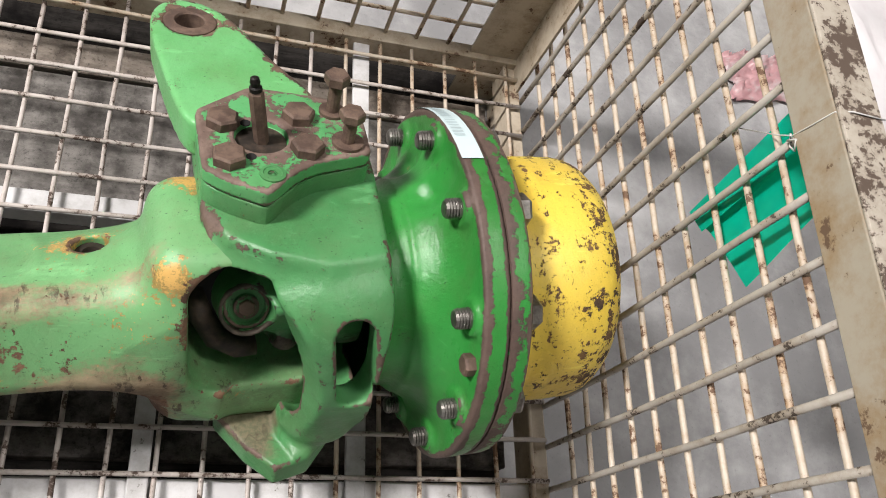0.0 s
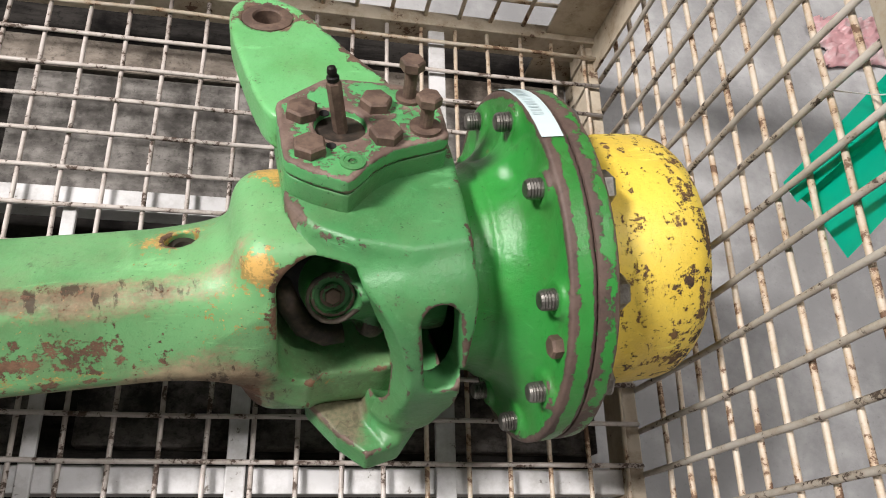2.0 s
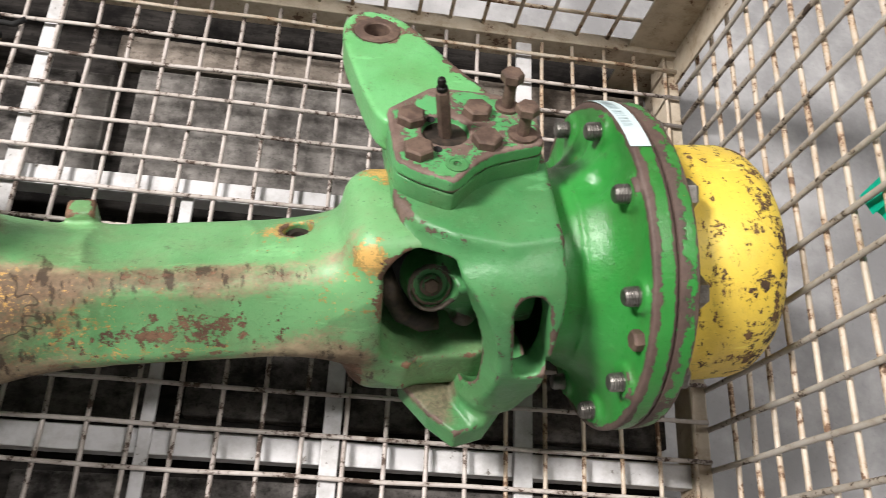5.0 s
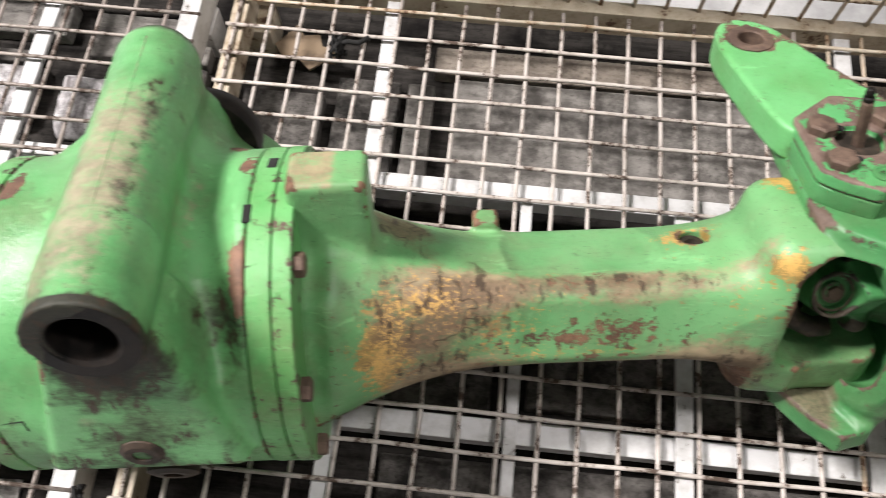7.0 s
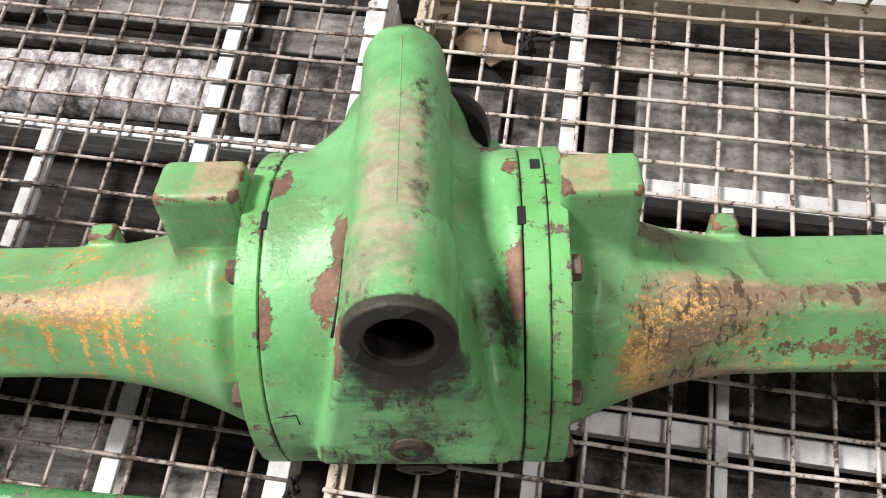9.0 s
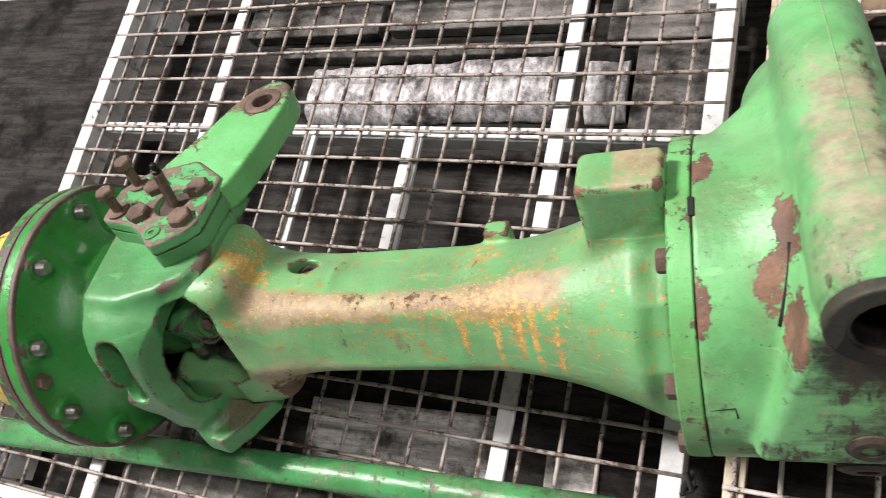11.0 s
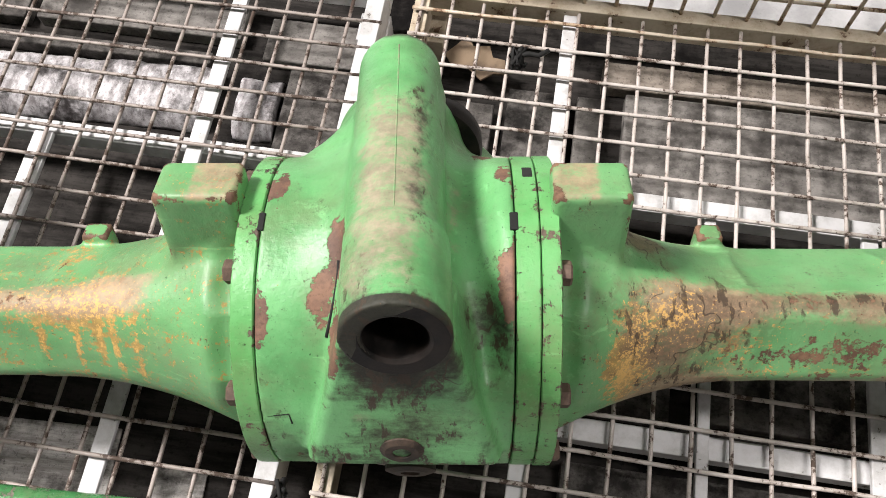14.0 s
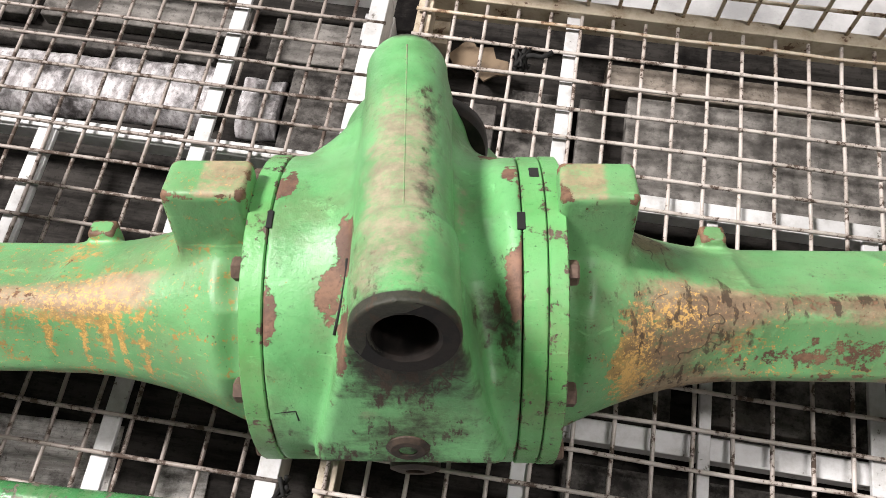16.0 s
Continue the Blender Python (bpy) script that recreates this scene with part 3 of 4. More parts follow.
holder = bmesh.new()
loop = [(0.07 * cx + 0.022 * math.cos(radians(a)), 0.022 * cy + 0.022 * math.sin(radians(a))) for cx, cy, a0 in ((1, 1, 0), (-1, 1, 90), (-1, -1, 180), (1, -1, 270)) for a in (a0, a0 + 30, a0 + 60, a0 + 90)]
tube(holder, [(-0.60 + x - 0.07 * y, -0.602 + y + 0.07 * x, UP + 0.012) for x, y in loop + loop[:2]], 0.006, 10)
part("label_holder", holder, WHITE_BAR, cage_2, "white bent wire label holder", smooth=True)
for x in (LX0, LX1 - 0.05):
    for y in (LY0 + 0.013, Y1 - 0.068):
        bar("foot", (x, y, 0), (x + 0.05, y + 0.055, UP - 0.0565), cage_2, WHITE_BAR)

# ---------------------------------------------------------------- the axle
AXLE = pose(-0.168, -0.258, 0.196, -22, 0, 8.2)
axle = thing("front_axle", AXLE, "worn green painted cast iron tractor axle on mesh floor", "axle")


def f_path(p, points, r):
    """Round bars from point to point; r may be one radius or one for each point."""
    rr = r if isinstance(r, (list, tuple)) else [r] * len(points)
    d = f_capsule(p, points[0], points[1], rr[0], rr[1])
    for a, b, ra, rb in zip(points[1:], points[2:], rr[1:], rr[2:]):
        d = np.minimum(d, f_capsule(p, a, b, ra, rb))
    return d


BORE = (0.0175, -0.188, 0.181)
VALLEY = [(0.070, 0.150, 0.150), (0.072, 0.06, 0.172), (0.074, -0.02, 0.172), (0.080, -0.09, 0.148), (0.090, -0.145, 0.090)]


def housing_field(p):
    d = f_cone(p, (-0.118, 0, 0), (0.1165, 0, 0), 0.164, 0.164)
    t = f_capsule(p, (0.013, -0.14, 0.184), (0.000, 0.174, 0.184), 0.0435, 0.044)
    front = f_cone(p, BORE, (0.014, -0.09, 0.184), 0.0455, 0.0435)
    tent = f_capsule(p, (-0.004, -0.02, 0.105), (-0.004, 0.15, 0.105), 0.074, 0.070)
    d = join(d, tent, 0.035)
    web = f_box(p, (0.010, 0.0, 0.13), (0.037, 0.165, 0.06), 0.02)
    d = join(d, web, 0.03)
    d = cut(d, f_path(p, VALLEY, [0.020, 0.024, 0.025, 0.025, 0.018]), 0.014)
    shoulder = f_capsule(p, (-0.075, 0.100, 0.122), (-0.035, 0.118, 0.142), 0.017, 0.020)
    d = join(d, shoulder, 0.022)
    d = join(d, join(t, front, 0.01), 0.012)
    wide = 0.046 + 0.27 * np.clip(0.165 - p[:, 2], 0, 0.3)
    apron = p * np.array((1.0, 1, 1))
    apron[:, 0] = (p[:, 0] - 0.014) * 0.075 / wide
    chin = f_box(apron, (0.0, -0.137, 0.066), (0.074, 0.042, 0.090), 0.011, (-3, 0, 0))
    d = join(d, chin, 0.010)
    rear = f_cone(p, (0.02, 0.10, -0.01), (0.03, 0.22, -0.01), 0.12, 0.09)
    d = join(d, rear, 0.03)
    d = cut(d, f_cone(p, (BORE[0], -0.25, BORE[2]), (BORE[0], -0.06, BORE[2]), 0.0272, 0.0272), 0.003)
    return d


def blots(p, rows):
    """The strongest of several worn spots: (place, reach, strength)."""
    out = np.zeros(len(p))
    for c, r, k in rows:
        out = np.maximum(out, k * np.clip(1.6 * near(p, c, r), 0, 1))
    return out


def housing_wear(p):
    scar = [((-0.044, -0.075, 0.165), (0.020, 0.050, 0.05), 0.8), ((-0.056, -0.105, 0.137), (0.028, 0.045, 0.05), 0.75), ((-0.044, -0.140, 0.130), (0.020, 0.055, 0.06), 0.8)]
    seams = [((-0.109, 0.015, 0.165), (0.015, 0.045, 0.04), 0.70), ((-0.113, -0.115, 0.115), (0.009, 0.06, 0.06), 0.66), ((0.110, -0.085, 0.14), (0.013, 0.05, 0.05), 0.80), ((0.108, 0.04, 0.165), (0.012, 0.03, 0.03), 0.75), ((0.088, 0.095, 0.145), (0.02, 0.02, 0.03), 0.75)]
    low = 0.34 * np.clip(1 - np.abs(p[:, 2] + 0.035) / 0.03, 0, 1) * (p[:, 1] < -0.13)
    return blots(p, scar + seams) + low - 0.22 * np.clip((np.abs(p[:, 0]) - 0.108) / 0.006, 0, 1) - 1.0 * near(p, BORE, (0.08, 0.04, 0.08)) - 0.25 * (p[:, 2] > 0.2)


def housing_rub(p):
    top = np.clip((p[:, 2] - 0.165) / 0.035, 0, 1) * np.clip(1.7 - np.abs(p[:, 0] - 0.006) / 0.030, 0, 1)
    side = 0.55 * near(p, (-0.065, -0.10, 0.12), (0.03, 0.05, 0.05)) + 0.5 * near(p, (0.06, -0.02, 0.16), (0.02, 0.14, 0.05)) + 0.5 * near(p, (-0.02, -0.18, 0.06), (0.02, 0.03, 0.02))
    return np.clip(0.60 * top * np.clip(2.4 - np.abs(p[:, 1] + 0.04) / 0.075, 0, 1) * np.clip((0.125 - p[:, 1]) / 0.03, 0.12, 1), 0, 1) + side


def housing_soil_shade(p):
    # dirt round the bore and tube end; on the apron also painted front-face shade
    rim = np.clip((-p[:, 1] - 0.140) / 0.03, 0, 1) * np.clip((p[:, 2] - 0.00) / 0.10, 0, 1) * np.clip(1.4 - np.abs(p[:, 0] - 0.01) / 0.08, 0, 1)
    under = 0.30 * np.clip((-p[:, 1] - 0.15) / 0.02, 0, 1)
    end = 1.6 * np.clip((p[:, 1] - 0.175) / 0.04, 0, 1)
    lip = 1.9 * np.clip(1.5 - (np.hypot(p[:, 0] - BORE[0], p[:, 2] - BORE[2]) - 0.042) / 0.010, 0, 1) * np.clip((-p[:, 1] - 0.178) / 0.006, 0, 1) + 0.55 * near(p, (BORE[0], -0.18, BORE[2] - 0.035), (0.075, 0.03, 0.045))
    return np.clip(0.20 * rim + 0.55 * under, 0, 1.0) + lip + 0.75 * near(p, (0.100, -0.115, 0.11), (0.04, 0.07, 0.08)) + end * (p[:, 2] > 0.1) + 0.46 * near(p, (0.02, -0.18, 0.115), (0.10, 0.03, 0.05)) + 0.44 * near(p, (0.0, -0.17, -0.01), (0.17, 0.05, 0.08)) + 0.35 * near(p, (-0.11, -0.10, 0.11), (0.03, 0.07, 0.07)) + 0.7 * near(p, (0.030, 0.0, 0.215), (0.02, 0.2, 0.03))


me = skin("centre_housing", housing_field, (-0.13, -0.205, -0.18), (0.125, 0.255, 0.24), 0.0031, wear=housing_wear, rubbed=housing_rub, soil=housing_soil_shade, edge=0.7)
housing = mesh_part("centre_housing", me, GREEN, axle, "", True)
turned("pivot_bush", [(0.0435, 0.0006, 0), (0.0300, 0.0009, 0), (0.0268, -0.002, 0), (0.0262, -0.012, 0), (0.0262, -0.12, 0), (0.002, -0.121, 0)], along(BORE, (BORE[0], -0.25, BORE[2]))[0], GREASE, housing, "greasy black pivot bore", 48, False)
seam = tube(bmesh.new(), [(0.0155 - 0.0135 * k / 10, -0.160 + 0.0325 * k, 0.2268 + 0.0006 * k / 10) for k in range(11)], 0.0011, 6)
seam = part("casting_seam", seam, GREEN, housing, smooth=True)
seam.data.attributes.new("rubbed", "FLOAT", "POINT").data.foreach_set("value", [0.5] * len(seam.data.vertices))
gap = tube(bmesh.new(), [(-0.0415 - 0.0115 * (k / 6) ** 1.4, -0.078 - 0.048 * k / 6, 0.1560 - 0.050 * k / 6) for k in range(7)], 0.0017, 6)
part("casting_gap", gap, BLACK, housing, "dark gap beside the pivot tube", smooth=True)
mark = tube(bmesh.new(), [(-0.114, -0.1602, 0.031), (-0.0925, -0.1602, 0.0345), (-0.0908, -0.1626, 0.0226)], 0.0009, 5)
part("scratch", mark, BLACK, housing)
pinion = turned("pinion_flange", [(0.03, 0, 0), (0.058, 0.003, 0), (0.060, 0.015, 0), (0.058, 0.032, 0), (0.05, 0.042, 0), (0.02, 0.044, 0)], along((0.030, 0.165, 0.084), (0.042, 0.3, 0.074))[0], GREASE, axle, "round greasy black drive flange", 56)


def ring(name, x0, x1, r):
    m, n = along((x0, 0, 0), (x1, 0, 0))
    return turned(name, [(r - 0.02, 0.0002, 0.1), (r - 0.0015, 0, 0.3), (r, 0.0012, 0.27), (r, 0.005, 0.16), (r, n - 0.005, 0.16), (r, n - 0.0012, 0.27), (r - 0.0015, n, 0.3), (r - 0.02, n - 0.0002, 0.1)], m, GREEN_RING, axle, "", 96)


ring("cover_ring", -0.1410, -0.1192, 0.1648)
ring("cover_ring", 0.1178, 0.1400, 0.1650)
ring("cover_ring", 0.1410, 0.1590, 0.1655)
for x, y, z, w in ((-0.1187, -0.033, 0.1605, 0.006), (0.1165, -0.032, 0.1615, 0.008), (0.132, 0.040, 0.1595, 0.010)):
    a = math.atan2(y, z)
    m = pose(x, 0, 0, math.degrees(-a))
    part("pry_slot", box(bmesh.new(), (-w / 2, -0.010, 0.158), (w / 2, 0.010, 0.1656), m, 0.001), BLACK, housing, "dark empty slot")


def hex_bolt(name, m, r, h, parent, material, washer=0.0, shank=0.0, shank_r=0.0):
    """A hexagon head that stands on z = 0, with a washer or a shank below it."""
    bm = bmesh.new()
    z = 0.0
    if washer:
        lathe(bm, [(washer, 0), (washer, 0.003)], m, 20)
        z = 0.003
    if shank:
        lathe(bm, [(shank_r, z), (shank_r, z + shank)], m, 14)
        z += shank
    lathe(bm, [(r, z), (r, z + h * 0.8), (r * 0.86, z + h)], m @ pose(0, 0, 0, 0, 0, random.uniform(0, 60)), 6)
    return part(name, bm, material, parent)


def arm_field(p):
    beam = f_box(p, (0.37, 0.0, -0.005), (0.26, 0.066, 0.052), 0.022, (-16, 0, 0))
    cone = f_cone(p, (0.15, -0.005, 0), (0.34, 0, -0.005), 0.132, 0.045)
    cone = cut(cone, f_path(p, [(0.166, -0.02, 0.135), (0.166, -0.095, 0.098), (0.166, -0.135, 0.030), (0.166, -0.14, -0.04)], 0.020), 0.010)
    d = join(beam, cone, 0.04)
    block = f_box(p, (0.189, 0.0, 0.13), (0.037, 0.027, 0.056), 0.007)
    d = join(d, block, 0.016)
    nub = f_box(p, (0.342, 0.075, 0.03), (0.014, 0.012, 0.016), 0.004)
    d = join(d, nub, 0.01)
    yoke = f_box(p, (0.685, 0.0, -0.006), (0.080, 0.066, 0.117), 0.030)
    neck = f_cone(p, (0.52, 0.0, 0.0), (0.665, 0.0, -0.014), 0.045, 0.102)
    neck = np.maximum(neck, np.abs(p[:, 1]) - 0.066)
    d = join(d, join(yoke, neck, 0.03), 0.03)
    d = cut(d, f_box(p, (0.76, -0.1, 0.022), (0.1235, 0.145, 0.077), 0.034), 0.006)
    return cut(d, f_cone(p, (0.559, 0.025, 0.02), (0.559, 0.025, 0.12), 0.0155, 0.0155), 0.003)


def arm_ochre(p, side):
    if side < 0:
        drips = sum(near(p, (x, -0.06, z), (0.006, 0.06, h)) for x, z, h in ((0.262, 0.0, 0.07), (0.285, 0.01, 0.06), (0.300, 0.02, 0.05), (0.325, 0.01, 0.055), (0.36, 0.02, 0.03)))
        return 0.45 + 1.0 * drips + 0.55 * near(p, (0.45, -0.042, 0.055), (0.4, 0.03, 0.03)) + 0.5 * near(p, (0.30, -0.05, 0.05), (0.10, 0.05, 0.04)) + 0.8 * near(p, (0.60, 0.0, 0.09), (0.06, 0.06, 0.04)) + 0.6 * near(p, (0.35, 0.04, 0.05), (0.04, 0.05, 0.04)) + 0.5 * near(p, (0.2, -0.09, -0.06), (0.10, 0.06, 0.05))
    return 1.9 * near(p, (0.624, -0.058, 0.094), (0.026, 0.028, 0.024)) + 0.5 * near(p, (0.66, -0.066, -0.066), (0.07, 0.02, 0.02)) + 0.35 * near(p, (0.44, -0.038, 0.055), (0.36, 0.032, 0.035)) + 1.4 * near(p, (0.228, -0.10, 0.015), (0.045, 0.08, 0.10)) + 1.1 * near(p, (0.27, -0.055, 0.060), (0.07, 0.045, 0.045)) + 0.55 * near(p, (0.33, -0.06, 0.02), (0.2, 0.06, 0.08)) + 0.8 * near(p, (0.61, -0.05, 0.05), (0.07, 0.05, 0.06)) + 1.5 * near(p, (0.550, 0.028, 0.05), (0.06, 0.035, 0.03)) + 2.2 * near(p, (0.645, 0.045, 0.105), (0.03, 0.03, 0.03)) + 0.5 * near(p, (0.44, -0.075, -0.01), (0.3, 0.05, 0.06))


def arm_rub(p, side):
    crest = np.clip(1.35 - np.abs(p[:, 1] + 0.040) / 0.022, 0, 1) * np.clip((p[:, 2] - 0.030) / 0.012, 0, 1) * np.clip((p[:, 0] - 0.22) / 0.05, 0, 1) * np.clip((0.64 - p[:, 0]) / 0.04, 0, 1)
    low = np.clip((-p[:, 2] + 0.000) / 0.035, 0, 1) * (p[:, 1] < 0.02) * np.clip((p[:, 0] - 0.2) / 0.06, 0, 1) * np.clip((0.66 - p[:, 0]) / 0.05, 0, 1)
    top = 1.05 * np.clip((p[:, 2] - 0.178) / 0.005, 0, 1) * np.clip((0.204 - p[:, 0]) / 0.012, 0, 1)
    if side < 0:
        return 0.75 * (0.95 * crest + 0.75 * low + 0.8 * top + 0.85 * near(p, (0.59, -0.05, 0.0), (0.10, 0.06, 0.10)) + 0.5 * near(p, (0.47, 0.02, 0.055), (0.16, 0.04, 0.03)) + 0.45 * near(p, (0.28, -0.05, 0.06), (0.07, 0.05, 0.05)))
    return 0.74 * (0.80 * crest + 0.85 * low + 0.8 * top + 0.95 * near(p, (0.27, -0.07, 0.02), (0.13, 0.08, 0.10)) + 0.8 * near(p, (0.57, -0.07, -0.015), (0.08, 0.05, 0.06)))


def arm_soil(p, side):
    under = 0.8 * np.clip((-p[:, 2] - 0.018) / 0.03, 0, 1) * np.clip((0.66 - p[:, 0]) / 0.07, 0, 1) * np.clip((p[:, 0] - 0.22) / 0.06, 0, 1)
    if side < 0:
        bars = np.clip(np.sin(p[:, 0] * 105) - 0.5, 0, 1) * near(p, (0.46, -0.07, 0.01), (0.12, 0.04, 0.05))
        return np.clip(0.4 * under + 1.0 * bars + 0.6 * near(p, (0.235, 0.05, 0.06), (0.06, 0.05, 0.05)), 0, 0.7)
    return np.clip(0.95 * near(p, (0.27, -0.06, 0.03), (0.13, 0.08, 0.10)) + 0.9 * near(p, (0.42, -0.040, 0.055), (0.24, 0.02, 0.03)) + under + 1.1 * near(p, (0.255, 0.03, 0.075), (0.06, 0.05, 0.05)) + 0.4 * near(p, (0.59, -0.07, -0.03), (0.10, 0.05, 0.07)), 0, 0.85)


def arm_wear(p, side):
    under = np.clip((-p[:, 2] - 0.036) / 0.02, 0, 1) * np.clip((-p[:, 1] - 0.02) / 0.03, 0, 1)
    flecks = 0.56 * near(p, (0.43, -0.065, 0.005), (0.18, 0.035, 0.045)) if side > 0 else 0.0
    return 0.20 * near(p, (0.44, -0.036, 0.055), (0.25, 0.022, 0.03)) + 0.5 * under * (p[:, 0] < 0.62) + flecks


def f_outline(p, loop, z0, z1, r):
    """A slab of the given outline with rounded edges."""
    v = np.array(loop)
    w = np.roll(v, -1, axis=0)
    best = np.full(len(p), 1e9)
    odd = np.zeros(len(p), bool)
    for a, b in zip(v, w):
        e, q = b - a, p[:, :2] - a
        t = np.clip(q @ e / (e @ e), 0, 1)
        best = np.minimum(best, np.linalg.norm(q - t[:, None] * e, axis=-1))
        odd ^= ((a[1] > p[:, 1]) != (b[1] > p[:, 1])) & (q[:, 0] < e[0] * q[:, 1] / (e[1] if abs(e[1]) > 1e-9 else 1e-9))
    side = np.where(odd, -best, best)
    level = np.abs(p[:, 2] - (z0 + z1) / 2) - (z1 - z0) / 2
    q = np.stack((side + r, level + r), -1)
    return np.linalg.norm(np.maximum(q, 0), axis=-1) + np.minimum(q.max(axis=-1), 0) - r


def knuckle_field(p):
    d = f_cone(p, (0.660, 0.006, -0.004), (0.797, 0.005, 0), 0.121, 0.133)
    ear = f_outline(p, [(0.648, 0.10), (0.650, -0.012), (0.668, -0.045), (0.700, -0.066), (0.75, -0.08), (0.798, -0.07), (0.798, 0.12), (0.70, 0.14)], 0.092, 0.1255, 0.010)
    slope = f_box(p, (0.762, 0.0, 0.070), (0.036, 0.098, 0.054), 0.03, (20, 0, 0))
    d = join(join(d, slope, 0.06), ear, 0.014)
    front = f_box(p, (0.762, -0.055, -0.052), (0.035, 0.060, 0.064), 0.030)
    low = f_outline(p, [(0.672, 0.09), (0.664, -0.055), (0.690, -0.098), (0.716, -0.126), (0.750, -0.118), (0.800, -0.06), (0.800, 0.10)], -0.146, -0.108, 0.008)
    d = join(join(d, front, 0.02), low, 0.016)
    cave = np.minimum(f_cone(p, (0.431, -0.16, -0.030), (0.431, -0.088, -0.030), 0.334, 0.300), f_cone(p, (0.431, -0.0885, -0.030), (0.431, 0.3, -0.030), 0.300, 0.300))
    cave = np.maximum(cave, np.maximum(p[:, 2] - 0.100, -0.112 - p[:, 2]))
    d = cut(d, cave, 0.003)
    d = cut(d, f_box(p, (0.7745, -0.10, 0.034), (0.0175, 0.08, 0.052), 0.0165, (0, -7, 0)), 0.003)
    d = cut(d, f_box(p, (0.758, -0.004, -0.004), (0.049, 0.098, 0.096), 0.05), 0.004)
    return -join(-d, 0.1255 - p[:, 2], 0.005)


def knuckle_soil(p):
    return 1.7 * near(p, (0.690, -0.07, -0.108), (0.055, 0.07, 0.02))


def bell_field(p):
    d = f_cone(p, (0.872, 0.006, 0), (0.8955, 0.006, 0), 0.180, 0.1795)
    d = join(d, f_cone(p, (0.790, 0.006, 0), (0.846, 0.006, 0), 0.098, 0.104), 0.008)
    d = join(d, f_cone(p, (0.838, 0.006, 0), (0.874, 0.006, 0), 0.106, 0.140), 0.020)
    for k in range(10):
        a = radians(35.9 + 36 * k)
        c, e = math.cos(a), math.sin(a)
        d = join(d, f_cone(p, (0.866, 0.006 + 0.157 * c, 0.157 * e), (0.876, 0.006 + 0.157 * c, 0.157 * e), 0.016, 0.019), 0.006)
    # hollows between the upper studs
    for k in (0, 1, 9):
        a = radians(53.9 + 36 * k)
        d = cut(d, f_capsule(p, (0.850, 0.006 + 0.128 * math.cos(a), 0.128 * math.sin(a)), (0.858, 0.006 + 0.150 * math.cos(a), 0.150 * math.sin(a)), 0.016, 0.013), 0.012)
    return d


